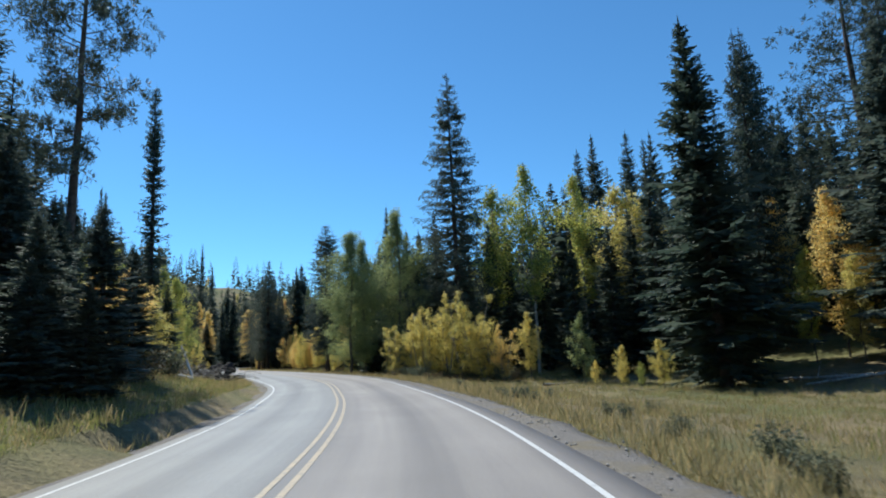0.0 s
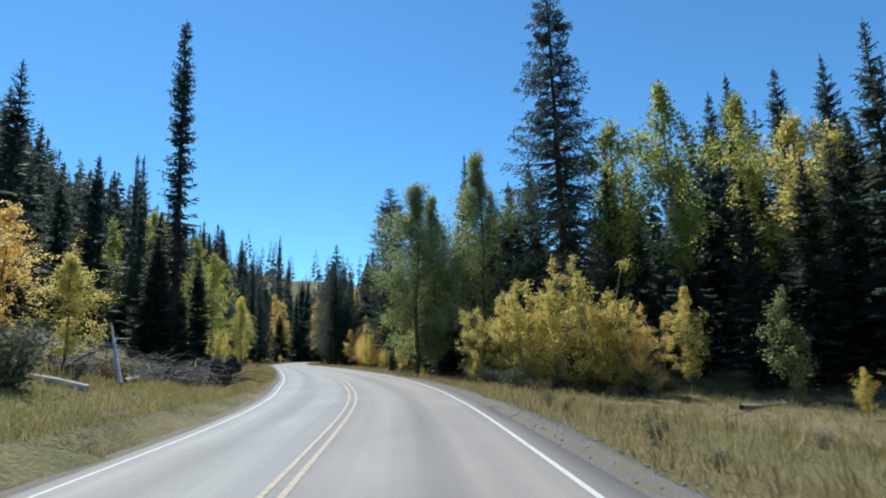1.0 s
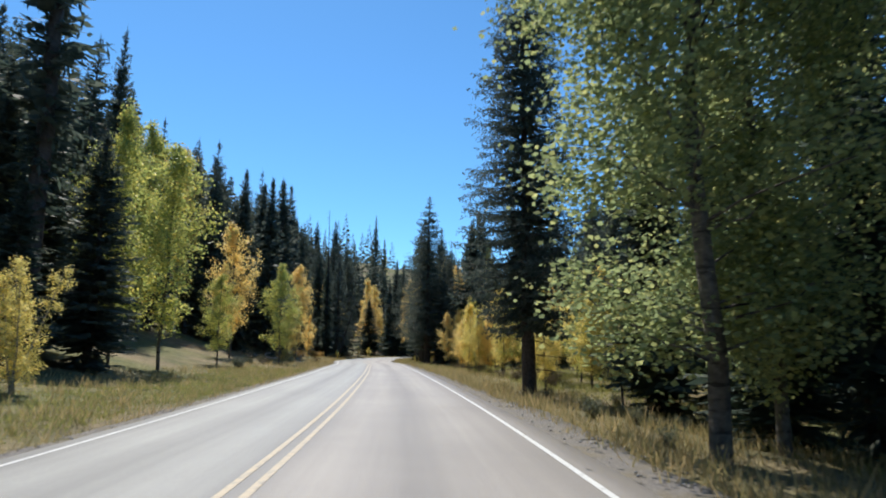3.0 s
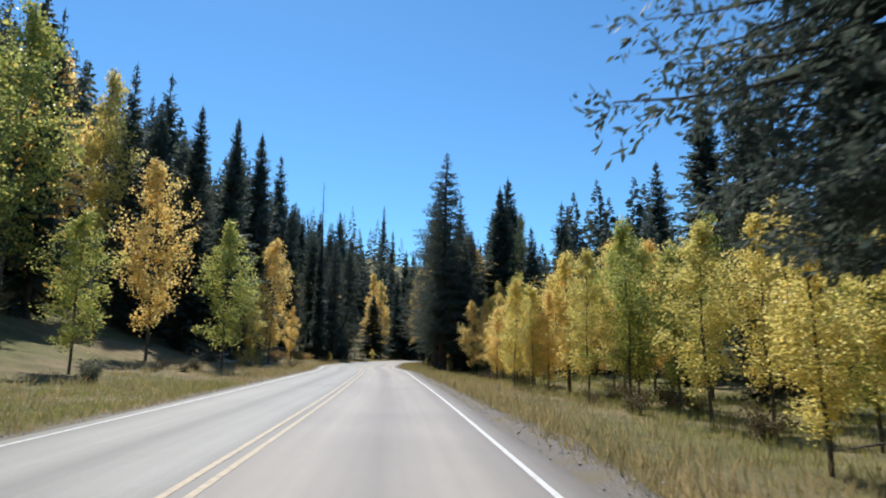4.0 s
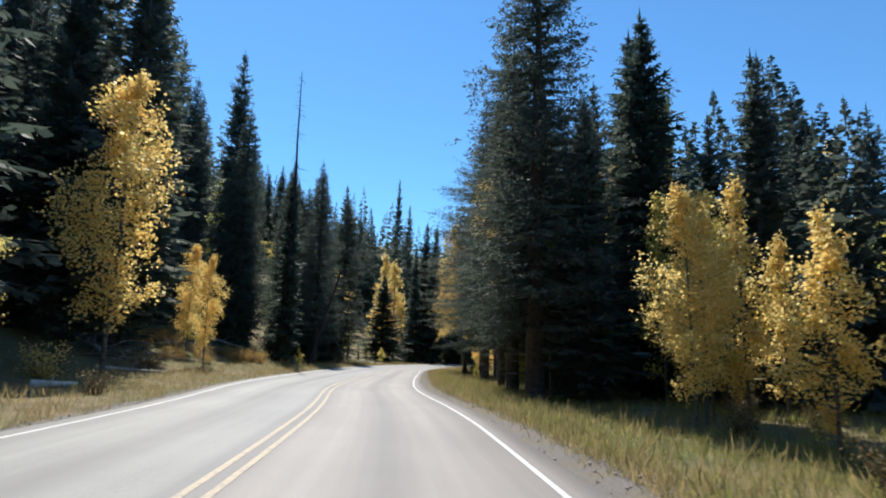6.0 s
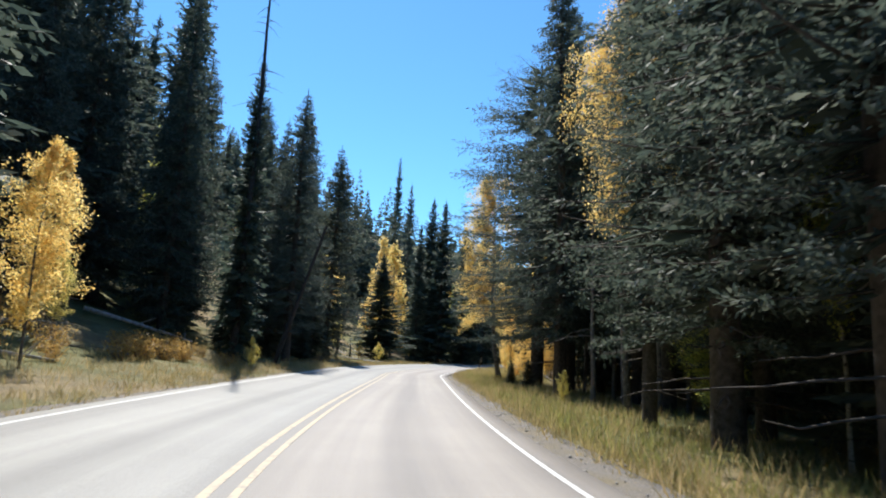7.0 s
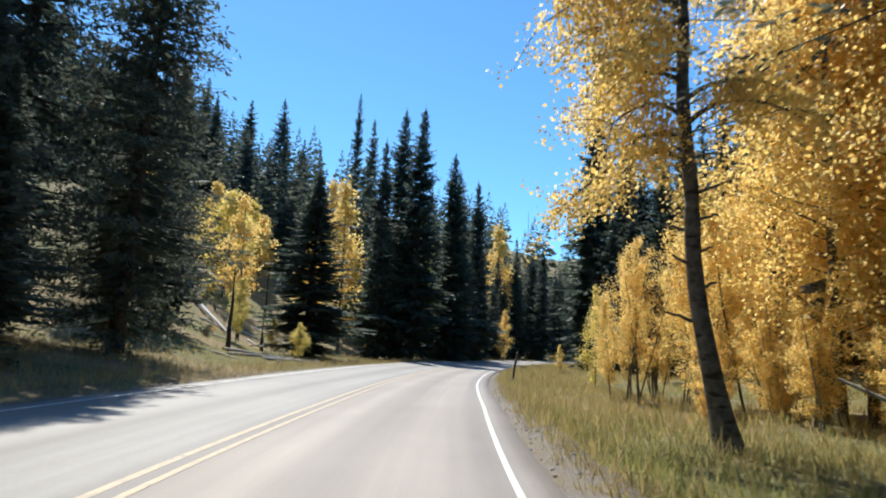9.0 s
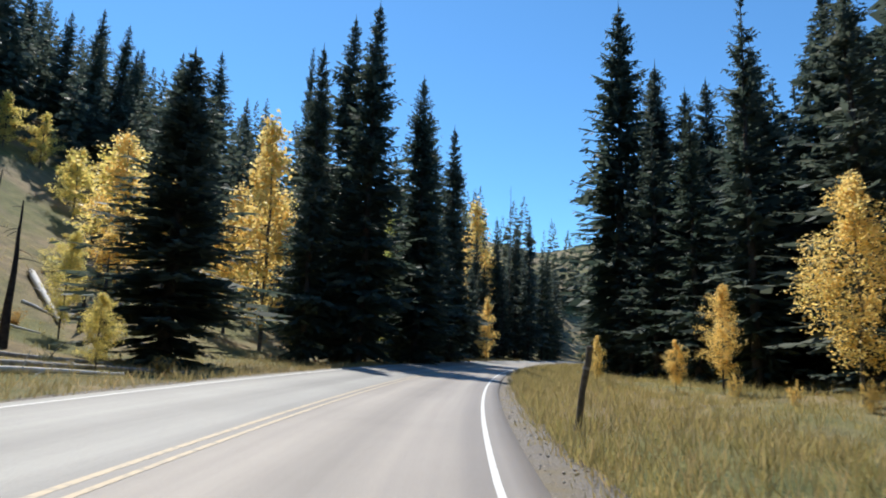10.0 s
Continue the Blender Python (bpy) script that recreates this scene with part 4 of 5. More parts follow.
for s in range(392, 446, 3):
    k, d = min(s, len(MID) - 1), -far_row.uniform(9, 24)
    x, y = MID[k] + RIGHT[k] * d
    spruce(x, y, ground_z(x, y) + far_row.uniform(14, 21), far_row.uniform(0.8, 1.05), "fill")
# the second bend, left
aspen(-95.0, 246.0, 26.8, 1.0, GOLD, "lite")
for x, y, top in ((-143.4, 268.3, 61.0), (-141.6, 272.1, 60.0), (-143.2, 253.7, 56.0), (-143.2, 261.3, 56.5), (-145.1, 280.5, 60.0), (-133.3, 277.3, 56.4), (-124.8, 277.4, 55.9), (-122.9, 284.7, 48.9), (-141.3, 248.1, 55.7), (-137.0, 262.0, 52.0), (-128.5, 270.0, 47.0), (-136.0, 269.0, 53.0), (-119.0, 270.0, 44.0)):
    spruce(x, y, top, 0.95)
spruce(-74.5, 225.0, 28.5, 0.85, "near")
spruce(-72.6, 237.0, 24.5, 0.85, "near")
spruce(-71.5, 243.0, 25.0, 0.8, "near")
spruce(-77.6, 222.5, 24.0, 0.7, "near")
spruce(-77.9, 229.5, 30.3, 0.8, "near")
spruce(-71.9, 231.5, 25.1, 0.85, "near")
spruce(-109.0, 283.0, 58.8, 0.5)
spruce(-97.2, 264.7, 44.8, 0.6)
spruce(-77.9, 208.4, 16.0, 1.55, "near", "broad low spruce skirted to the ground by the verge")
aspen(-115.6, 239.6, 23.1, 1.6, YELLOW, "lite")
aspen(-105.2, 235.6, 22.2, 1.9, YELLOW, "lite")
aspen(-121.6, 244.8, 25.1, 2.2, YELLOW, "lite")
aspen(-129.3, 246.9, 31.4, 1.9, YELLOW, "lite")
aspen(-132.1, 243.7, 33.0, 1.9, YELLOW, "lite")
aspen(-117.7, 248.6, 27.8, 1.8, GOLD, "lite")
aspen(-114.0, 246.5, 25.5, 1.8, GOLD, "lite")
aspen(-110.0, 247.4, 24.0, 1.8, YELLOW, "lite")
aspen(-106.0, 244.0, 20.6, 1.9, GOLD, "lite")
aspen(-99.5, 224.0, 9.9, 1.9, YELLOW, "shrub")
aspen(-96.8, 226.4, 19.0, 1.35, GOLD, "lite")
aspen(-86.0, 231.5, 21.9, 1.15, GOLD, "lite")
aspen(-88.8, 243.5, 9.9, 1.4, GOLD, "lite")
aspen(-91.1, 233.8, 16.3, 1.3, GOLD, "lite")
aspen(-80.4, 228.4, 7.3, 1.3, GOLD, "lite")
aspen(-80.2, 207.1, 3.3, 1.5, YELLOW, "full")
aspen(-73.9, 200.0, 2.8, 1.6, YELLOW, "full")
aspen(-85.7, 210.2, 7.1, 1.3, YELLOW, "full")
# the second bend, right
spruce(-55.6, 232.4, 31.1, 0.9, "near")
spruce(-51.5, 244.3, 30.5, 0.85, "near")
spruce(-52.0, 235.2, 26.9, 0.9, "near")
spruce(-50.1, 232.5, 23.2, 0.9, "near")
spruce(-45.5, 232.0, 24.0, 1.0, "near")
spruce(-41.0, 218.0, 25.0, 1.0, "near")
spruce(-37.0, 213.0, 24.0, 1.0, "near")
spruce(-47.5, 238.0, 26.0, 1.0, "near")
spruce(-46.8, 225.6, 22.8, 1.0, "near")
spruce(-44.0, 222.6, 25.0, 1.0, "near")
spruce(-40.0, 227.5, 26.8, 1.0)
aspen(-77.0, 291.8, 29.0, 1.2, GOLD, "lite")
for x, y, top, w in ((-73.5, 277.3, 15.0, 1.1), (-72.5, 286.6, 18.5, 1.0), (-70.0, 292.9, 24.7, 0.9), (-76.0, 283.0, 17.0, 1.0), (-74.0, 269.5, 14.0, 1.0), (-77.5, 275.0, 19.0, 1.0), (-54.6, 262.0, 17.5, 1.0), (-57.0, 257.5, 13.0, 1.1), (-53.0, 270.5, 19.0, 1.0), (-56.5, 251.5, 16.0, 1.0), (-50.5, 258.0, 20.0, 1.0)):
    spruce(x, y, top, w)
spruce(-75.0, 302.2, 28.4, 0.7)
spruce(-67.3, 287.9, 25.6, 0.7)
aspen(-69.8, 257.6, 7.9, 1.0, GOLD, "lite")
aspen(-50.6, 203.6, 7.2, 1.3, GOLD, "full")
aspen(-53.1, 209.7, 4.4, 1.3, GOLD, "full")
aspen(-54.7, 211.0, 2.1, 1.3, GOLD, "full")
aspen(-57.9, 213.3, 2.3, 1.2, GOLD, "full")
aspen(-47.7, 184.6, 14.7, 1.3, GOLD, "full")
aspen(-45.1, 185.9, 16.3, 1.3, GOLD, "full")
for x, y, top in ((-48.6, 180.6, 19.0), (-46.2, 178.6, 20.0), (-44.2, 181.5, 20.0)):
    plant("aspen", ASPEN_DENSE[0], x, y, top, 0.95, "tall golden aspen with a thin dark trunk", "aspen", LEAF_GOLD, "aspens along the road", 0.0, OLD_ASPEN_BARK)
aspen(-47.6, 182.0, 17.5, 1.2, GOLD, "full")
aspen(-53.2, 185.3, 6.0, 0.9, GOLD, "clump")
aspen(-51.3, 185.9, 7.3, 0.85, GOLD, "clump")
aspen(-52.4, 187.6, 5.4, 0.85, GOLD, "clump")
aspen(-48.9, 184.6, 9.6, 0.8, GOLD, "clump")
aspen(-54.6, 190.5, 4.4, 0.8, YELLOW, "lite")
for x, y, top, w, lean in ((-54.0, 186.6, 3.8, 1.0, -5), (-50.0, 187.2, 7.6, 0.85, 2), (-49.0, 187.4, 8.2, 0.9, 0), (-48.0, 186.2, 9.4, 0.9, -3), (-50.2, 183.9, 6.4, 1.0, -7)):
    aspen(x, y, top, w, GOLD, "full", lean)
for x, y, top in ((-51.2, 182.8, 3.4), (-50.0, 181.4, 3.0), (-51.6, 180.6, 2.2), (-49.4, 179.6, 3.6), (-49.2, 183.4, 4.2), (-48.4, 177.4, 3.2), (-47.6, 180.2, 4.0), (-53.0, 208.2, 1.0), (-50.9, 202.4, 1.1), (-52.0, 205.0, 0.8)):
    aspen(x, y, top, 1.2, GOLD, "shrub")


def leaning_aspen(x, y, turn, height=17.0):
    """An old aspen that leans at its foot, with broken stubs below and long arching limbs that hang their leaves."""
    rng = np.random.default_rng(140)
    zs = np.linspace(0, height, 30)
    lean = 0.78 * (1 - np.exp(-zs / 3.0))
    spine = np.c_[-lean + 0.03 * np.sin(zs * 1.7), 0.06 * np.sin(zs * 0.6) + 0.03 * np.sin(zs * 2.1), zs]
    girth = 0.155 * (1 - zs / (height * 1.02)) ** 0.8 + 0.015 + 0.13 * np.exp(-zs / 0.7) + 0.012 * np.sin(zs * 5.3)
    wood, clumps = [tube(spine, girth, 14)], []

    def foot(z):
        return np.array([np.interp(z, zs, spine[:, k]) for k in range(3)])

    t = np.linspace(0, 1, 8)[:, None]
    for z, az, ln in ((2.3, 170, 0.65), (3.35, 200, 0.5), (3.6, 20, 0.45), (4.0, 150, 0.6), (4.2, 10, 0.55), (4.7, -20, 0.7), (5.4, 40, 1.1), (2.9, 300, 0.4)):
        a = radians(az)
        wood.append(tube(foot(z) + np.array([math.cos(a), math.sin(a), 0.35]) * ln * t + rng.normal(0, 0.015, (8, 3)) * t, np.linspace(0.042, 0.018, 8), 6))
    for i in range(46):
        v = (i + rng.random()) / 46
        z = 4.9 + (height - 5.3) * v
        a = radians(180) + rng.normal(0, 0.9) if i % 2 else rng.uniform(0, 2 * np.pi)
        ln = (1.65 + 0.95 * math.sin(math.pi * min(1.0, v * 1.1 + 0.1))) * rng.uniform(0.65, 1.15) * (1 - 0.6 * max(0.0, v - 0.6) / 0.4)
        out = np.array([math.cos(a), math.sin(a), 0])
        arch, hang = (0.55, 0.85) if v < 0.45 else (0.8, 0.5)
        p = foot(z) + out * ln * t + np.array([0, 0, 1.0]) * ln * (arch * t - hang * t * t) + np.cumsum(rng.normal(0, 0.035, (8, 3)), 0) * t
        wood.append(tube(p, np.linspace(0.050, 0.010, 8) * (1.15 - 0.7 * v), 6))
        for k in range(7):
            m = rng.integers(2, 8)
            w = rng.normal(0, 0.6, 3) + out * 0.7 + [0, 0, -0.15]
            q = p[m] + w * rng.uniform(0.35, 0.8) * t + np.array([0, 0, -0.35]) * t * t
            wood.append(tube(q, np.linspace(0.014, 0.004, 8), 4))
            clumps.append(q[3:])
        clumps.append(p[5:])
    pts = np.concatenate(clumps)
    c = pts[rng.integers(len(pts), size=3600)] + rng.normal(0, 1, (3600, 3)) * [0.17, 0.17, 0.20]
    at = (c[:, None] + rng.normal(0, 1, (3600, 15, 3)) * [0.11, 0.11, 0.13]).reshape(-1, 3)
    way = rng.normal(0, 1, at.shape) + [0, 0, -0.6]
    way /= np.linalg.norm(way, axis=1)[:, None]
    size = rng.uniform(0.055, 0.10, len(at))
    tree = new("aspen")
    tree.empty_display_size = 0.3
    tree.matrix_world = pose(x, y, ground_z(x, y) - 0.08, 0, 0, turn)
    part("trunk", mesh_of("aspen_trunk", *limbed(wood), OLD_ASPEN_BARK, True), tree)
    part("crown", mesh_of("aspen_crown", *blades(at, at + way * size[:, None], size * 0.85, rng, 0.2), LEAF_GOLD), tree)
    PLACED.append((x, y))
    return tagged(tree, "old leaning aspen with a dark scarred trunk and golden crown", "aspen", "aspens along the road")


leaning_aspen(-52.02, 175.4, 15)

for x, y, top in ((-48.6, 163.9, 1.3), (-48.0, 168.6, 1.0), (-47.2, 161.8, 1.5)):
    spruce(x, y, top, 1.9, "near", "low young spruce at the foot of the big spruce")

# ---- the woods behind ----
scatter = np.random.default_rng(77)


def clear_of_trees(x, y, gap):
    return all((x - a) ** 2 + (y - b) ** 2 > gap * gap for a, b in PLACED)


def edge_left(s):
    return float(np.interp(s, [60, 112, 150, 165, 185, 200, 217, 240, 262, 282, 290, 300, 335, 345, 400], [24, 24, 17, 19, 24, 24, 21, 19, 18, 16, 18, 24, 60, 9, 9]))


def edge_right(s):
    return float(np.interp(s, [60, 112, 145, 165, 185, 200, 225, 245, 270, 285, 300, 335, 350, 400], [33, 33, 33, 20, 18, 20, 22, 12, 12, 16, 25, 18, 10, 9]))


def open_hill(x, y):
    """The sparsely wooded slope left of the second bend."""
    return -134 < x < -80 and 188 < y < 252 and y > 252 - 1.15 * (-80 - x) * 0.9 - 30


near_wood, tries = 0, 0
while near_wood < 150 and tries < 16000:
    tries += 1
    s, side = scatter.uniform(95, 410), scatter.choice((-1, 1))
    e = edge_left(s) if side < 0 else edge_right(s)
    d = e + scatter.exponential(8)
    k = int(s)
    if d > e + 12 or k >= len(MID):
        continue
    x, y = MID[k] + RIGHT[k] * side * d
    if abs(road_sd(x, y)[1][0]) < e - 1 or open_hill(x, y) or not clear_of_trees(x, y, 2.6):
        continue
    h = scatter.uniform(8, 12) if side < 0 and s < 138 else scatter.uniform(21, 29) if side < 0 and 225 < s < 318 else scatter.uniform(14, 23)
    if side > 0 and 225 < s < 265:
        h = min(h, float(np.interp(s, [225, 240, 265], [11, 12.5, 16])))
    if scatter.random() < 0.10:
        aspen(x, y, ground_z(x, y) + h * 0.7, 1.0, (GOLD, YELLOW, TURNING)[near_wood % 3], "lite")
    else:
        spruce(x, y, ground_z(x, y) + h, scatter.uniform(0.75, 1.05), "fill")
    near_wood += 1


def woods(name, pairs, leaf, count, low, high, seed, label, s0=30, s1=470, sides=(-1, 1), deep=130, power=2.0, away=24.0):
    """Trees farther up the slopes, past counting: one mesh of crowns."""
    rng = np.random.default_rng(seed)
    arrays = []
    for _, crown in pairs:
        v = np.empty(len(crown.vertices) * 3, np.float32)
        crown.vertices.foreach_get("co", v)
        f = np.empty(len(crown.loops), np.int32)
        crown.loops.foreach_get("vertex_index", f)
        arrays.append((v.reshape(-1, 3), f.reshape(-1, 4)))
    out, made, n = [], 0, 0
    while made < count and n < count * 20:
        n += 1
        s, side = rng.uniform(s0, s1), rng.choice(sides)
        k = int(s)
        e = (edge_left(s) if side < 0 else edge_right(s)) + away
        d = e + rng.uniform(0, 1) ** power * deep
        x, y = MID[k] + RIGHT[k] * side * d
        s2, d2 = road_sd(x, y)
        if abs(d2[0]) < e - 6 or open_hill(x, y) or not clear_of_trees(x, y, 2.2):
            continue
        h = rng.uniform(low, high) * (0.6 if side > 0 and 195 < s < 272 and d < 70 else 1.0)
        v, f = arrays[rng.integers(len(arrays))]
        a, wd = rng.uniform(0, 2 * np.pi), rng.uniform(0.8, 1.2) * h / 20
        rot = np.array([[math.cos(a), -math.sin(a), 0], [math.sin(a), math.cos(a), 0], [0, 0, 1]])
        p = (v * [wd, wd, h / 20]) @ rot.T + [x, y, ground_z(x, y)]
        out.append((p, f))
        made += 1
    v, f = joined(out)
    return tagged(new(name, mesh_of(name, v, f, leaf)), label, "forest", kind="stuff")


woods("spruce_wood", SPRUCE_WOOD, NEEDLES, 150, 15, 23, 21, "dark spruces standing close together behind the forest edge", 100, 240, (-1, 1), 16, 1.0, 9.0)
woods("spruce_wood", SPRUCE_WOOD, NEEDLES, 90, 21, 29, 22, "dark spruces standing close together behind the forest edge", 240, 390, (-1, 1), 16, 1.0, 9.0)
woods("spruce_forest", SPRUCE_FAR, NEEDLES, 820, 15, 26, 7, "dense dark spruce forest on the slopes", 100)
woods("spruce_forest", SPRUCE_FAR, NEEDLES, 360, 23, 31, 17, "dense dark spruce forest on the slopes", 225, 340, (-1,), 60, 1.2)
woods("spruce_forest", SPRUCE_FAR, NEEDLES, 260, 21, 31, 18, "dense dark spruce forest on the slopes", 150, 232, (-1,), 50, 1.2)
woods("aspen_grove", ASPEN_FAR, LEAF_YELLOW, 40, 8, 15, 8, "scattered yellow aspens among the dark spruces")
woods("spruce_forest", SPRUCE_FAR, NEEDLES, 220, 17, 25, 19, "dense dark spruce forest on the slopes", 288, 345, (-1,), 60, 1.2)
woods("spruce_forest", SPRUCE_FAR, NEEDLES, 260, 15, 23, 20, "dense dark spruce forest on the slopes", 315, 400, (-1,), 70, 1.0, 32.0)

# ---- grass and weeds ----
def grass(name, s0, s1, d0, d1, count, low, high, mat, seed, label, near=1.6, blades_each=6):
    """Tufts of thin blades scattered between two distances from the road's middle, denser towards the asphalt."""
    rng = np.random.default_rng(seed)
    s, u = rng.uniform(s0, s1, count), rng.random(count) ** near
    d = d0 + (d1 - d0) * u
    k = s.astype(int).clip(0, len(MID) - 2)
    p = MID[k] + AHEAD[k] * (s - k)[:, None] + RIGHT[k] * d[:, None]
    patch = np.sin(p[:, 0] * 0.9 + 1.3 * np.sin(p[:, 1] * 0.45)) * np.sin(p[:, 1] * 0.7 + seed) + rng.normal(0, 0.5, count)
    p = p[patch > -0.85]
    z = ground_z(p[:, 0], p[:, 1])
    n, m = len(p), blades_each
    tall = rng.uniform(low, high, n) * rng.choice((0.55, 0.8, 1.0, 1.0, 1.4), n)
    base = np.repeat(np.c_[p, z - 0.03][:, None], m, 1) + np.c_[rng.normal(0, 0.09, (n * m, 2)), np.zeros(n * m)].reshape(n, m, 3)
    way = rng.normal(0, 0.32, (n, m, 3))
    way[..., 2] = 1
    tip = base + way * (tall[:, None] * rng.uniform(0.6, 1.1, (n, m)))[..., None]
    v, f = blades(base.reshape(-1, 3), tip.reshape(-1, 3), rng.uniform(0.010, 0.022, n * m), rng, 0.0)
    return tagged(new(name, mesh_of(name, v, f, mat)), label, "grass", kind="stuff")

grass("verge_grass", 95, 400, 4.5, 10.5, 20000, 0.20, 0.46, GRASS, 1, "dry tan and olive grass on the roadside verge")
grass("verge_grass", 95, 400, -4.3, -11.5, 16000, 0.18, 0.42, GRASS, 2, "dry tan and olive grass on the roadside verge")
grass("verge_grass", 225, 300, 5.2, 11.0, 6000, 0.14, 0.34, GRASS_GREEN, 3, "greener grass in the shade of the trees")
grass("verge_grass", 112, 215, -4.8, -10.0, 6000, 0.10, 0.24, GRASS_GREEN, 4, "low green grass beside the asphalt")
grass("undergrowth_grass", 188, 252, 9.5, 20.0, 9000, 0.18, 0.42, GRASS_GREEN, 11, "olive grass and weeds below the aspens", 1.0, 5)
grass("meadow_grass", 112, 190, 8.0, 30.0, 5000, 0.18, 0.36, GRASS_GREEN, 12, "greener meadow grass", 1.0, 5)
grass("meadow_grass", 112, 190, 9.0, 34.0, 12000, 0.20, 0.42, GRASS, 5, "dry tan meadow grass", 1.0, 5)
grass("verge_grass", 292, 400, 4.6, 10.0, 7000, 0.18, 0.42, GRASS_GOLD, 13, "golden dry grass on the verge")
grass("meadow_grass", 285, 350, 7.0, 26.0, 11000, 0.18, 0.42, GRASS_GOLD, 6, "dry tan meadow grass", 1.0, 5)
grass("slope_grass", 290, 350, -9.0, -45.0, 7000, 0.16, 0.38, GRASS_GOLD, 7, "dry grass on the open hillside", 1.0, 5)

grass("verge_grass", 240, 400, 4.15, 5.6, 6500, 0.08, 0.22, GRASS_GOLD, 14, "short dry grass growing up to the asphalt", 1.0, 5)
grass("verge_grass", 110, 215, -4.15, -8.5, 11500, 0.07, 0.18, GRASS_GREEN, 15, "short olive turf beside the asphalt", 1.0, 5)
grass("verge_grass", 112, 250, 4.5, 6.2, 7000, 0.06, 0.20, GRASS, 16, "short dry weeds in the gravel edge", 1.0, 4)
grass("bank_grass", 112, 160, -7.5, -16.0, 9000, 0.14, 0.34, GRASS, 17, "dry tan grass on the bank", 1.0, 5)


def bush_mesh(seed, spread, count, size, mat):
    rng = np.random.default_rng(seed)
    wood = []
    ends = []
    for i in range(14):
        a, r = rng.uniform(0, 2 * np.pi), spread * rng.uniform(0.3, 1.0)
        t = np.linspace(0, 1, 4)[:, None]
        p = np.array([math.cos(a) * r, math.sin(a) * r, rng.uniform(0.55, 1.0)]) * t ** [0.8, 0.8, 1.0] + rng.normal(0, 0.03, (4, 3)) * t
        wood.append(tube(p, np.linspace(0.018, 0.005, 4), 4))
        ends.append(p)
    pts = np.concatenate(ends)
    c = pts[rng.integers(len(pts), size=count)] + rng.normal(0, 0.13, (count, 3))
    c[:, 2] = np.abs(c[:, 2]) + 0.04
    way = rng.normal(0, 1, (count, 3)) + [0, 0, 0.5]
    way /= np.linalg.norm(way, axis=1)[:, None]
    return mesh_of("bush_stem", *joined(wood), GREY_TWIGS, True), mesh_of("bush_leaves", *blades(c, c + way * size, np.full(count, size * 0.55), rng, 0.1), mat)


SAGE_BUSH = [bush_mesh(151 + i, 0.6, 900, 0.11, SAGE) for i in range(2)]
DRY_BUSH = [bush_mesh(161 + i, 0.7, 800, 0.10, LEAF_BROWN) for i in range(2)]


def bush(x, y, size, pairs, label, category="bush", leaf=None):
    t = new("bush")
    t.matrix_world = pose(x, y, ground_z(x, y) - 0.03, 0, 0, turns.uniform(0, 360)) @ Matrix.Diagonal((size * 1.15, size * 1.15, size, 1))
    pair = pairs[turns.randrange(len(pairs))]
    part("stem", pair[0], t)
    part("foliage", pair[1], t, leaf)
    return tagged(t, label, category, "bushes on the verge")


brush = np.random.default_rng(9)
for n in range(24):
    s, d = brush.uniform(116, 200), brush.uniform(6.0, 11)
    x, y = MID[int(s)] + RIGHT[int(s)] * d
    bush(x, y, brush.uniform(0.25, 0.5), SAGE_BUSH, "low grey-green sage bush in the verge")
for n in range(20):
    s, d = brush.uniform(120, 300), -brush.uniform(6.0, 12)
    x, y = MID[int(s)] + RIGHT[int(s)] * d
    bush(x, y, brush.uniform(0.35, 0.8), DRY_BUSH if n % 2 else SAGE_BUSH, "low dry roadside bush" if n % 2 else "low grey-green sage bush in the verge")
for n in range(30):
    s, d = (brush.uniform(158, 172), brush.uniform(8, 13)) if n < 9 else (brush.uniform(194, 246), brush.uniform(9.5, 15))
    x, y = MID[int(s)] + RIGHT[int(s)] * d
    bush(x, y, brush.uniform(0.5, 1.0), DRY_BUSH, "dark leafless undergrowth below the aspens", "undergrowth")

for n in range(26):
    s, d = brush.uniform(115, 152), brush.uniform(5.2, 7.4)
    x, y = MID[int(s)] + RIGHT[int(s)] * d
    bush(x, y, brush.uniform(0.2, 0.42), SAGE_BUSH, "low grey-green sage bush in the verge")
for n in range(26):
    s, d = brush.uniform(122, 158), -brush.uniform(8.5, 15)
    x, y = MID[int(s)] + RIGHT[int(s)] * d
    bush(x, y, brush.uniform(0.5, 1.0), DRY_BUSH, "tan and brown dry shrub on the bank", "shrub", (LEAF_RUST, LEAF_BROWN, None)[n % 3])
for n in range(16):
    x, y = brush.uniform(-16, -9), brush.uniform(14, 36)
    if abs(road_sd(x, y)[1][0]) > 6.5:
        bush(x, y, brush.uniform(0.8, 1.7), (SAGE_BUSH, DRY_BUSH)[n % 2], ("leafy grey-green shrub on the bank", "brown dry shrub on the bank")[n % 2], "shrub")
for n in range(40):
    x, y = brush.uniform(-65.5, -58.5), brush.uniform(139, 155)
    if road_sd(x, y)[1][0] < -6.5:
        bush(x, y, brush.uniform(0.5, 1.0), DRY_BUSH, "orange-tan autumn shrub in the verge grass", "shrub", LEAF_RUST)
for s, d in ((243, -10.5), (246, -12), (249, -10), (252, -11.5), (256, -9.5), (240, -12.5)):
    x, y = MID[s] + RIGHT[s] * d
    bush(x, y, 1.1, DRY_BUSH, "rust-coloured dry shrub in the verge", "shrub", LEAF_GOLD if s % 2 else None)

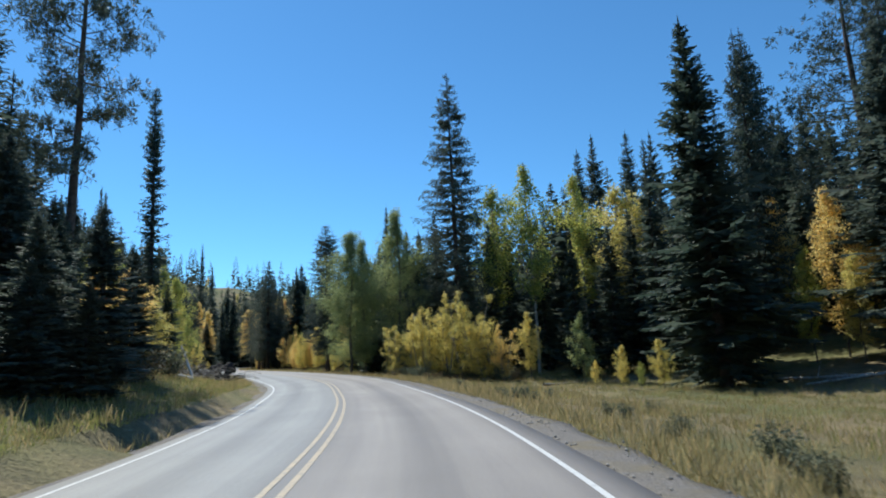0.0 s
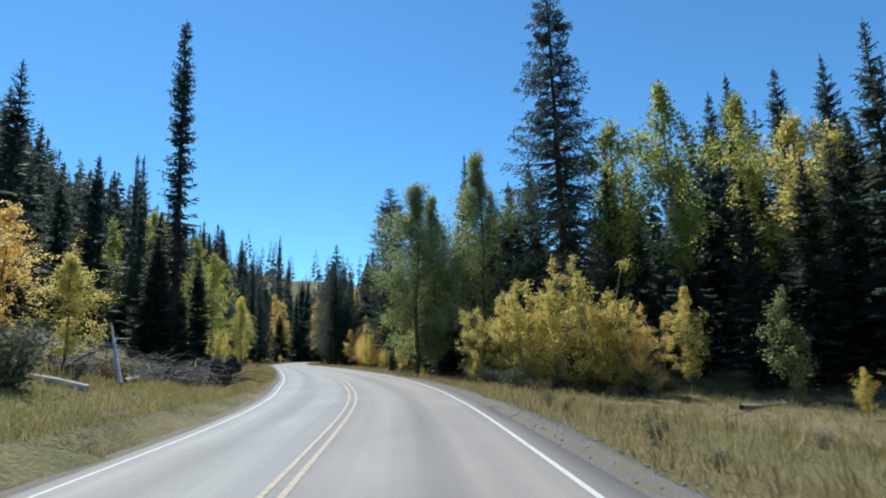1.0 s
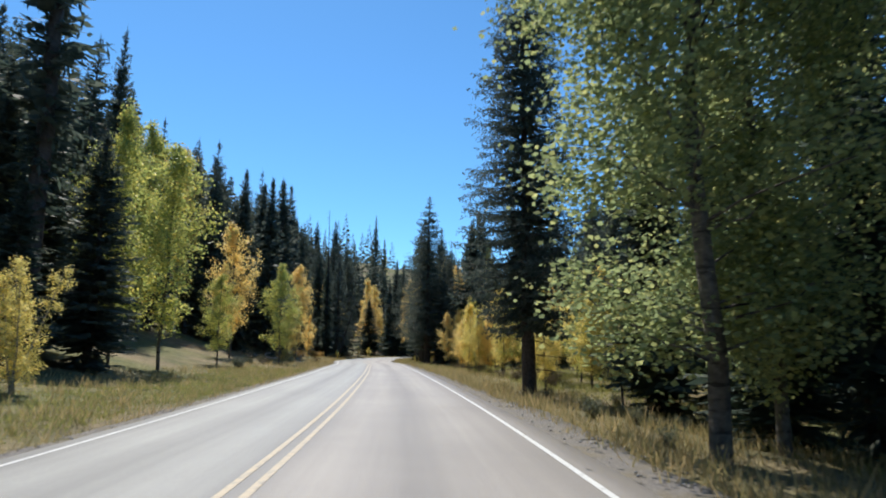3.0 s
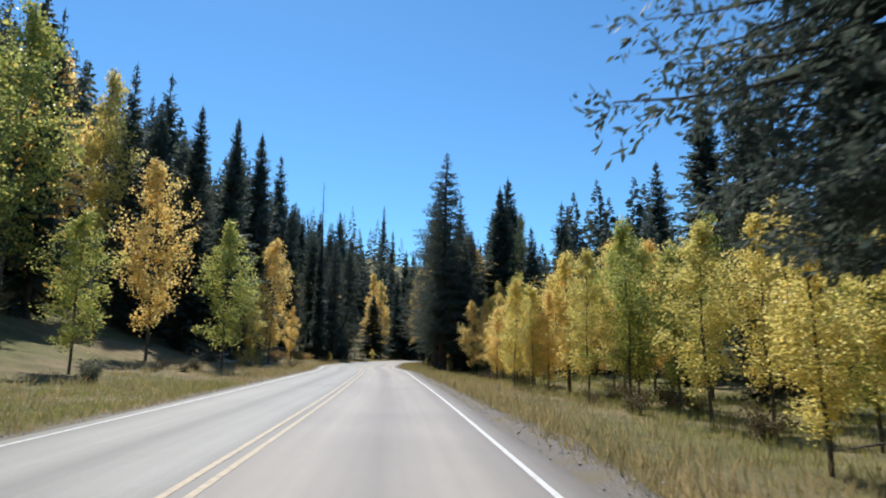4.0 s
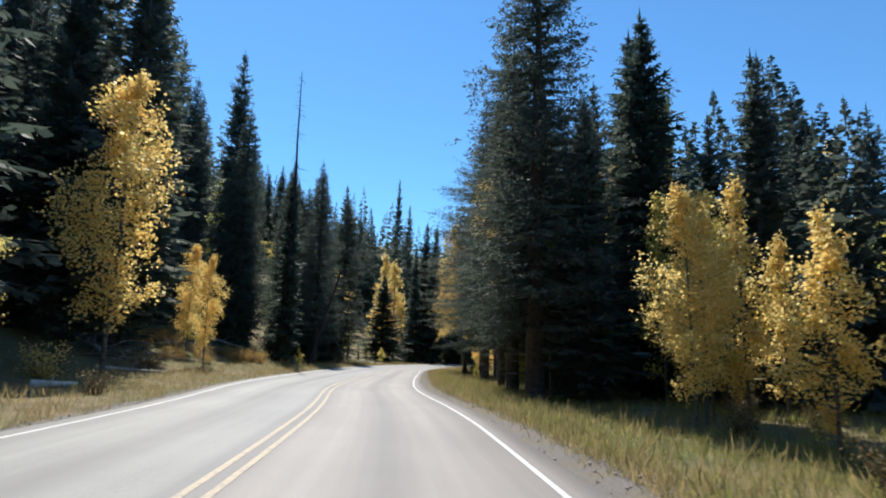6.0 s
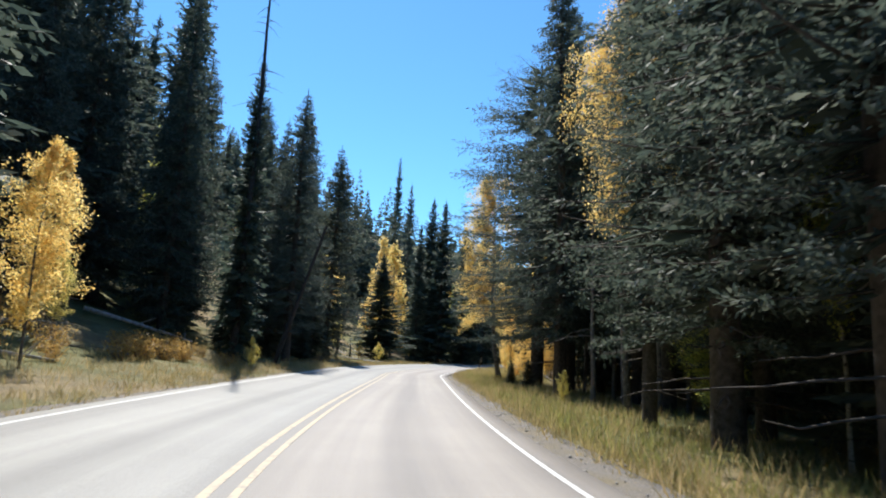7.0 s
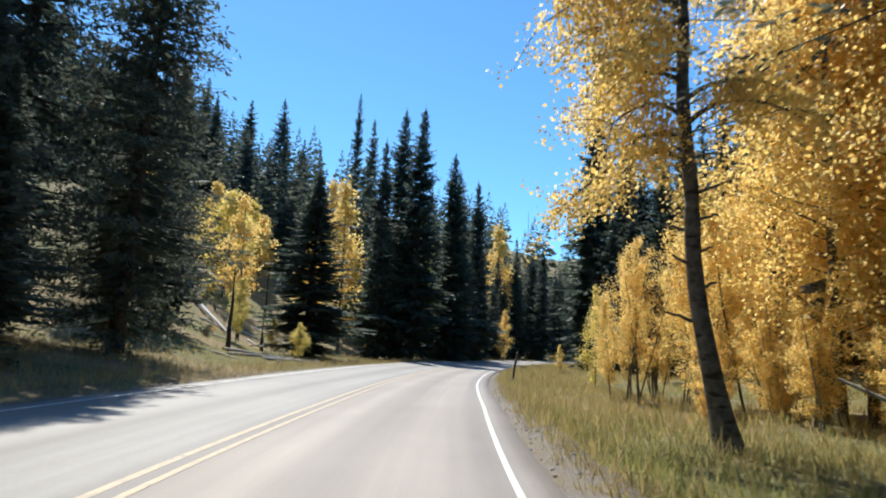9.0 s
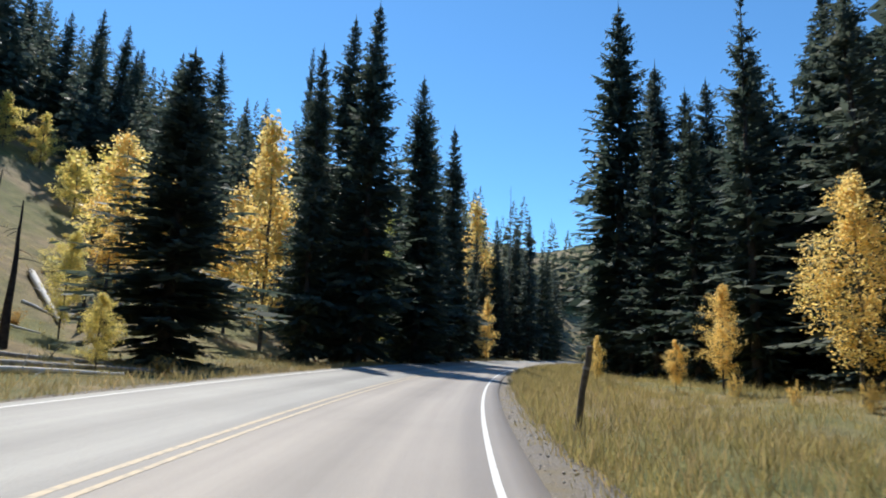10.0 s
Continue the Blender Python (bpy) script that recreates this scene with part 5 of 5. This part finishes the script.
for n in range(26):
    x, y = brush.uniform(-3.5, 9.5), brush.uniform(52.0, 55.5)
    bush(x, y, brush.uniform(0.6, 1.2), (SAGE_BUSH, DRY_BUSH)[n % 2], "shaded twiggy undergrowth below the young aspens", "undergrowth")


# ---- dead wood ----
def dead_log(x, y, length, turn, thick=0.13, tilt=0.0, lift=0.0, stubs=6, mat=DEAD_WOOD, label="weathered grey fallen log", seed=0):
    rng = np.random.default_rng(int(seed or abs(x * 7 + y * 13)))
    t = np.linspace(0, 1, 9)[:, None]
    a, b = radians(turn), radians(tilt)
    way = np.array([math.cos(a) * math.cos(b), math.sin(a) * math.cos(b), math.sin(b)])
    pts = np.array([0, 0, thick * 0.8]) + way * length * t + np.cumsum(rng.normal(0, 0.02, (9, 3)), 0) * length * 0.1
    if tilt == 0:
        gz = ground_z(x + pts[:, 0], y + pts[:, 1]) - ground_z(x, y)
        line = np.linspace(gz[0], gz[-1], 9)
        pts[:, 2] += line + max(0.0, float((gz - line).max())) * 0.7
    ob = new("fallen_log")
    ob.location = (x, y, ground_z(x, y) + lift)
    part("stem", mesh_of("log_stem", *tube(pts, np.linspace(thick, thick * 0.45, 9) * rng.uniform(0.9, 1.1, 9), 9), mat, True), ob)
    for k in range(stubs):
        u = rng.uniform(0.2, 0.98)
        c = np.array([np.interp(u, t[:, 0], pts[:, i]) for i in range(3)])
        v = rng.normal(0, 1, 3) + way * 0.5 + [0, 0, 0.5]
        v /= np.linalg.norm(v)
        q = np.linspace(0, 1, 5)[:, None]
        ln = rng.uniform(0.3, 1.0) * min(1.6, length * 0.25)
        part("branch_stub", mesh_of("branch_stub", *tube(c + v * ln * q + np.array([0, 0, -0.15 * ln]) * q * q, np.linspace(thick * 0.28, thick * 0.05, 5), 5), mat, True), ob)
    return tagged(ob, label, "fallen log", "fallen logs")


def brush_pile(x, y, size, count, seed, label, reach=3.0):
    """Fallen dead crowns: many bare arching branches with side twigs, tangled on the slope."""
    rng = np.random.default_rng(seed)
    ob = new("brush_pile")
    ob.location = (x, y, ground_z(x, y))
    for k in range(count):
        c = np.array([rng.normal(0, size * 0.5), rng.normal(0, size * 0.5), 0])
        c[2] = ground_z(x + c[0], y + c[1]) - ob.location.z + rng.uniform(-0.05, 0.3)
        a, ln = rng.uniform(0, 2 * np.pi), rng.uniform(0.7, reach)
        t = np.linspace(0, 1, 9)[:, None]
        lift, turn = rng.uniform(0.1, 1.1), rng.normal(0, 0.5)
        out = np.array([math.cos(a), math.sin(a), 0])
        bend = np.array([-math.sin(a), math.cos(a), 0]) * turn * ln
        p = c + out * ln * t + bend * t * t + np.array([0, 0, lift * ln]) * (t - 0.85 * t * t) + np.cumsum(rng.normal(0, 0.02, (9, 3)), 0)
        wood = [tube(p, np.linspace(0.034, 0.006, 9) * rng.uniform(0.5, 1.5), 5)]
        for q in range(8):
            m = rng.integers(2, 8)
            v = rng.normal(0, 1, 3) * [1, 1, 0.7] + out * 0.6 + [0, 0, 0.35]
            w = np.linspace(0, 1, 5)[:, None]
            wood.append(tube(p[m] + v * rng.uniform(0.2, 0.7) * w + np.array([0, 0, -0.2]) * w * w + rng.normal(0, 0.03, (5, 3)) * w, np.linspace(0.011, 0.003, 5), 4))
        part("branch", mesh_of("branch", *limbed(wood), (DEAD_WOOD, DEAD_WOOD, GREY_TWIGS, CHARRED)[rng.integers(4)], True), ob)
    return tagged(ob, label, "brush pile")


brush_pile(-17.5, 47.5, 2.6, 90, 1, "tangle of bare grey branches of fallen trees on the bank", 3.3)
brush_pile(-19.0, 51.0, 2.2, 60, 8, "tangle of bare grey branches of fallen trees on the bank", 3.3)
brush_pile(-20.5, 43.5, 3.0, 90, 2, "tangle of bare grey branches of fallen trees on the bank", 3.3)
brush_pile(-52.8, 120.6, 1.2, 16, 3, "small heap of grey dead branches in the grass")
brush_pile(-58.5, 135.0, 1.8, 14, 4, "small heap of grey dead branches in the grass")
brush_pile(-63.4, 143.4, 1.6, 16, 6, "bare grey branches of a fallen tree above the shrubs", 3.6)
brush_pile(-46.2, 174.5, 1.3, 26, 5, "heap of thin grey dead branches under the spruces", 2.4)


def root_plate(x, y, size, turn):
    """An overturned stump: a dark lump of soil and roots standing on edge."""
    rng = np.random.default_rng(int(abs(x * 5 + y)))
    ob = new("root_plate")
    ob.matrix_world = pose(x, y, ground_z(x, y) - 0.1, 0, 0, turn)
    ang, rad = np.meshgrid(np.linspace(0, 2 * np.pi, 22, endpoint=False), np.linspace(0.15, 1, 6), indexing="ij")
    edge = size * (0.5 + 0.12 * np.sin(ang * 3) + 0.10 * np.sin(ang * 7 + 1)) * rad
    thick = size * 0.22 * (1.05 - rad**2) + rng.normal(0, 0.02, ang.shape)
    v = []
    for side in (-1, 1):
        v.append(np.stack([edge * np.cos(ang), side * thick, size * 0.5 + edge * np.sin(ang)], -1).reshape(-1, 3))
    i, j = np.meshgrid(np.arange(22), np.arange(5), indexing="ij")
    k = (i + 1) % 22
    f = np.stack([i * 6 + j, k * 6 + j, k * 6 + j + 1, i * 6 + j + 1], -1).reshape(-1, 4)
    rim = np.stack([np.arange(22) * 6 + 5, (np.arange(22) + 1) % 22 * 6 + 5, (np.arange(22) + 1) % 22 * 6 + 137, np.arange(22) * 6 + 137], -1)
    part("soil", mesh_of("root_soil", np.concatenate(v), np.concatenate([f, f[:, ::-1] + 132, rim]), CHARRED, True), ob)
    for n in range(14):
        a = rng.uniform(0, 2 * np.pi)
        t = np.linspace(0, 1, 6)[:, None]
        way = np.array([math.cos(a), rng.normal(0, 0.5), math.sin(a)])
        p = np.array([0, 0, size * 0.5]) + way * size * (0.35 + 0.4 * rng.random() * t) + rng.normal(0, 0.04, (6, 3)) * t
        part("root", mesh_of("root", *tube(p, np.linspace(0.035, 0.008, 6), 5), GREY_TWIGS, True), ob)
    return tagged(ob, "dark overturned root plate of a fallen tree in the grass", "root plate")


root_plate(-16.3, 50.2, 1.7, 20)
dead_log(-15.2, 40.5, 6.5, 118, 0.16, stubs=9)
dead_log(-12.6, 35.2, 3.4, 205, 0.10, mat=PALE_WOOD, label="bleached broken log on the bank")
dead_log(-22.6, 60.5, 2.4, 196, 0.10, mat=PALE_WOOD, label="bleached broken log in the verge grass")
dead_log(-62.1, 159.2, 9.0, 21, 0.16, tilt=74, stubs=8, mat=CHARRED, label="dark dead trunk leaning among the spruces")
dead_log(-47.6, 174.6, 3.2, 150, 0.07, tilt=24, stubs=4, label="grey dead pole leaning under the spruces")
dead_log(-46.8, 173.2, 3.6, 75, 0.06, tilt=18, stubs=5, label="grey dead pole leaning under the spruces")
dead_log(-14.0, 38.6, 2.6, 140, 0.09, tilt=52, mat=PALE_WOOD, label="pale dead stem leaning out of the bank")
dead_log(-17.5, 52.0, 4.5, 160, 0.17, stubs=8)
dead_log(-19.5, 49.5, 6.0, 100, 0.14, stubs=9)
dead_log(8.3, 45.8, 4.6, 48, 0.12, stubs=5, label="grey fallen log lying in the meadow")
for x, y, ln, turn, tilt in ((-53.9, 119.6, 2.4, 40, 10), (-52.2, 120.2, 2.2, 150, 14), (-53.4, 120.9, 2.6, 5, 0), (-51.6, 121.6, 1.6, 215, 20), (-52.6, 122.4, 1.8, 80, 8)):
    dead_log(x, y, ln, turn, 0.12, tilt=tilt, stubs=2, mat=PALE_WOOD, label="short bleached log in a crossed heap at the forest edge")
dead_log(-50.6, 124.4, 1.3, 60, 0.15, stubs=1, mat=PALE_WOOD, label="pale broken stump in the grass")
dead_log(-55.0, 130.5, 3.6, 75, 0.11)
dead_log(-58.0, 133.5, 5.5, 150, 0.13, lift=0.3)
dead_log(-60.5, 138.5, 4.0, 60, 0.10)
dead_log(-97.8, 219.2, 10.4, -33, 0.24, stubs=2, mat=PALE_WOOD, label="long bleached white trunk fallen down the hillside")
dead_log(-75.9, 193.6, 1.5, 30, 0.07, stubs=3, mat=PALE_WOOD, label="short white branch on the bank")
dead_log(-91.5, 222.0, 6.5, -20, 0.10, stubs=1, mat=PALE_WOOD, label="bleached thin pole fallen on the hillside")
dead_log(-76.5, 196.0, 8.0, 62, 0.12, stubs=4)
dead_log(-79.0, 199.0, 6.0, 75, 0.11, stubs=4)
dead_log(-90.0, 215.0, 6.5, 120, 0.14, stubs=4)
dead_log(-87.0, 217.0, 5.0, 20, 0.12, stubs=3)
dead_log(-103.0, 228.0, 7.0, 100, 0.13, stubs=3)
dead_log(-97.0, 222.0, 6.0, 45, 0.12, stubs=3)
dead_log(-70.0, 152.5, 6.0, 60, 0.14, lift=0.2, stubs=6)
dead_log(-72.5, 150.0, 5.0, 100, 0.12, stubs=6)
dead_log(27.5, 39.0, 6.0, 120, 0.16, stubs=6, label="fallen log in the shade of the spruces")
dead_log(30.5, 38.0, 7.0, 160, 0.14, stubs=5, label="fallen log in the shade of the spruces")

for x, y, ln, turn in ((-90.6, 217.4, 2.6, 30), (-88.0, 215.6, 2.4, -35), (-74.2, 196.2, 3.6, 48), (-92.5, 214.0, 3.0, 10), (-71.6, 193.6, 1.6, 120), (-86.5, 206.5, 2.8, 75)):
    dead_log(x, y, ln, turn, 0.10, stubs=2, mat=PALE_WOOD, label="bleached white fallen log on the hillside")
for n in range(18):
    x, y = brush.uniform(-98, -72), brush.uniform(196, 222)
    if road_sd(x, y)[1][0] < -7:
        bush(x, y, brush.uniform(0.4, 0.8), (SAGE_BUSH, DRY_BUSH)[n % 2], "low dry shrub on the open hillside", "shrub", None if n % 3 else LEAF_RUST)


def snag(x, y, top, thick, bare, mat, label, twigs=30):
    """A standing dead conifer: a tapering stem with short bare branches; bare: the share of its height that carries them."""
    rng = np.random.default_rng(int(abs(x * 11 + y)))
    z = ground_z(x, y)
    h = top - z
    ob = new("dead_tree")
    ob.location = (x, y, z - 0.05)
    zs = np.linspace(0, h, 9)
    spine = np.c_[np.cumsum(rng.normal(0, 0.03, (9, 2)), 0), zs]
    part("stem", mesh_of("dead_stem", *tube(spine, thick * (1.04 - zs / h) + 0.02, 8), mat, True), ob)
    for k in range(twigs):
        u = 1 - bare * rng.random()
        a, ln = rng.uniform(0, 2 * np.pi), (0.5 + 2.2 * (1 - u)) * rng.uniform(0.5, 1.2)
        q = np.linspace(0, 1, 5)[:, None]
        c = np.array([np.interp(u * h, zs, spine[:, 0]), np.interp(u * h, zs, spine[:, 1]), u * h])
        p = c + np.array([math.cos(a), math.sin(a), 0.1]) * ln * q + np.array([0, 0, -0.35 * ln]) * q * q
        part("branch", mesh_of("dead_branch", *tube(p, np.linspace(0.025, 0.006, 5), 4), mat, True), ob)
    return tagged(ob, label, "dead tree", "dead trees")


snag(-63.9, 157.6, 28.8, 0.22, 0.45, CHARRED, "tall dead spruce with a bare dark spire", 40)
spruce(-64.0, 157.8, 20.0, 0.55, "near", "narrow dark spruce close round a dead trunk")
snag(-71.1, 292.6, 32.2, 0.2, 0.4, GREY_TWIGS, "tall bare grey dead spruce far up the valley", 16)
for x, y, h in ((-93.5, 212.0, 7.5), (-101.0, 229.0, 6.0), (-88.5, 214.5, 3.6), (-109.0, 236.0, 6.0), (-81.9, 203.8, 6.3), (-83.8, 211.5, 3.0), (-91.5, 219.5, 4.5), (-96.0, 231.0, 7.0)):
    snag(x, y, ground_z(x, y) + h, 0.17, 0.5, CHARRED, "short blackened standing dead trunk on the hillside", 5)

for x, y, h in ((-43.0, 153.6, 9), (-41.8, 155.8, 11), (-42.4, 159.6, 8), (-44.2, 162.6, 10), (-42.6, 165.4, 12), (-45.2, 169.2, 9), (-40.4, 151.4, 10), (-39.2, 154.6, 8), (-43.6, 167.4, 11), (-41.0, 161.8, 12)):
    snag(x, y, ground_z(x, y) + h, 0.085, 0.8, GREY_TWIGS, "thin bare grey pole of a dead young spruce", 12)


def marker_post(x, y, height, lean, turn):
    ob = new("marker_post")
    ob.matrix_world = pose(x, y, ground_z(x, y) - 0.1, 0, 0, turn) @ pose(0, 0, 0, 0, lean, 0)
    t = np.linspace(0, 1, 7)
    p = np.c_[0.01 * np.sin(t * 9), 0.008 * np.cos(t * 7), t * (height + 0.1)]
    v, f = tube(p, np.full(7, 0.058) * (1 + 0.06 * np.sin(t * 21)), 10)
    n = len(v)
    v = np.vstack([v, p[-1] + [0, 0, 0.012]])
    cap = np.array([[n - 10 + k, n - 10 + (k + 1) % 10, n, n] for k in range(10)])
    me = bpy.data.meshes.new("post")
    me.from_pydata(v.tolist(), [], f.tolist() + [c[:3].tolist() for c in cap])
    me.materials.append(POST_WOOD)
    part("post", me, ob)
    w, g = tube([(0, 0, height * 0.80), (0, 0, height * 0.80 + 0.05)], [0.066, 0.066], 10)
    part("wire_band", mesh_of("wire_band", w, g, DEAD_WOOD), ob, None, "thin grey wire band")
    return tagged(ob, "leaning weathered dark wooden post in the verge grass", "post")


marker_post(-58.8, 194.4, 1.55, 9, -12)


# ---- loose stones along the asphalt ----
def stones(name, s0, s1, d0, d1, count, seed, label):
    rng = np.random.default_rng(seed)
    s, dd = rng.uniform(s0, s1, count), rng.uniform(d0, d1, count)
    k = s.astype(int)
    p = MID[k] + AHEAD[k] * (s - k)[:, None] + RIGHT[k] * (dd + np.clip(dd / 3.5, 0, 1) * widening(s) - np.clip(-dd / 3.5, 0, 1) * widening_left(s))[:, None]
    size = rng.gamma(2.0, 0.0075, count).clip(0.006, 0.032)
    unit = np.array([[1, 0, 0], [0, 1, 0], [-1, 0, 0], [0, -1, 0], [0, 0, 0.8], [0, 0, -0.6]], float)
    v = unit[None] * rng.uniform(0.6, 1.3, (count, 6, 3)) * size[:, None, None]
    v += np.c_[p, np.where(dd > 0, -0.035, road_z(s, dd) - 0.03) + size * 0.2][:, None]
    f = np.array([[0, 1, 4], [1, 2, 4], [2, 3, 4], [3, 0, 4], [1, 0, 5], [2, 1, 5], [3, 2, 5], [0, 3, 5]])
    q = (f[None] + np.arange(count)[:, None, None] * 6).reshape(-1, 3)
    return tagged(new(name, mesh_of(name, v.reshape(-1, 3), q, ROCK)), label, "stones", kind="stuff")


stones("loose_stones", 112, 330, 3.97, 4.85, 3600, 31, "loose grey stones on the gravel edge of the asphalt")
stones("loose_stones", 112, 330, -4.45, -3.87, 2200, 32, "loose grey stones on the gravel edge of the asphalt")
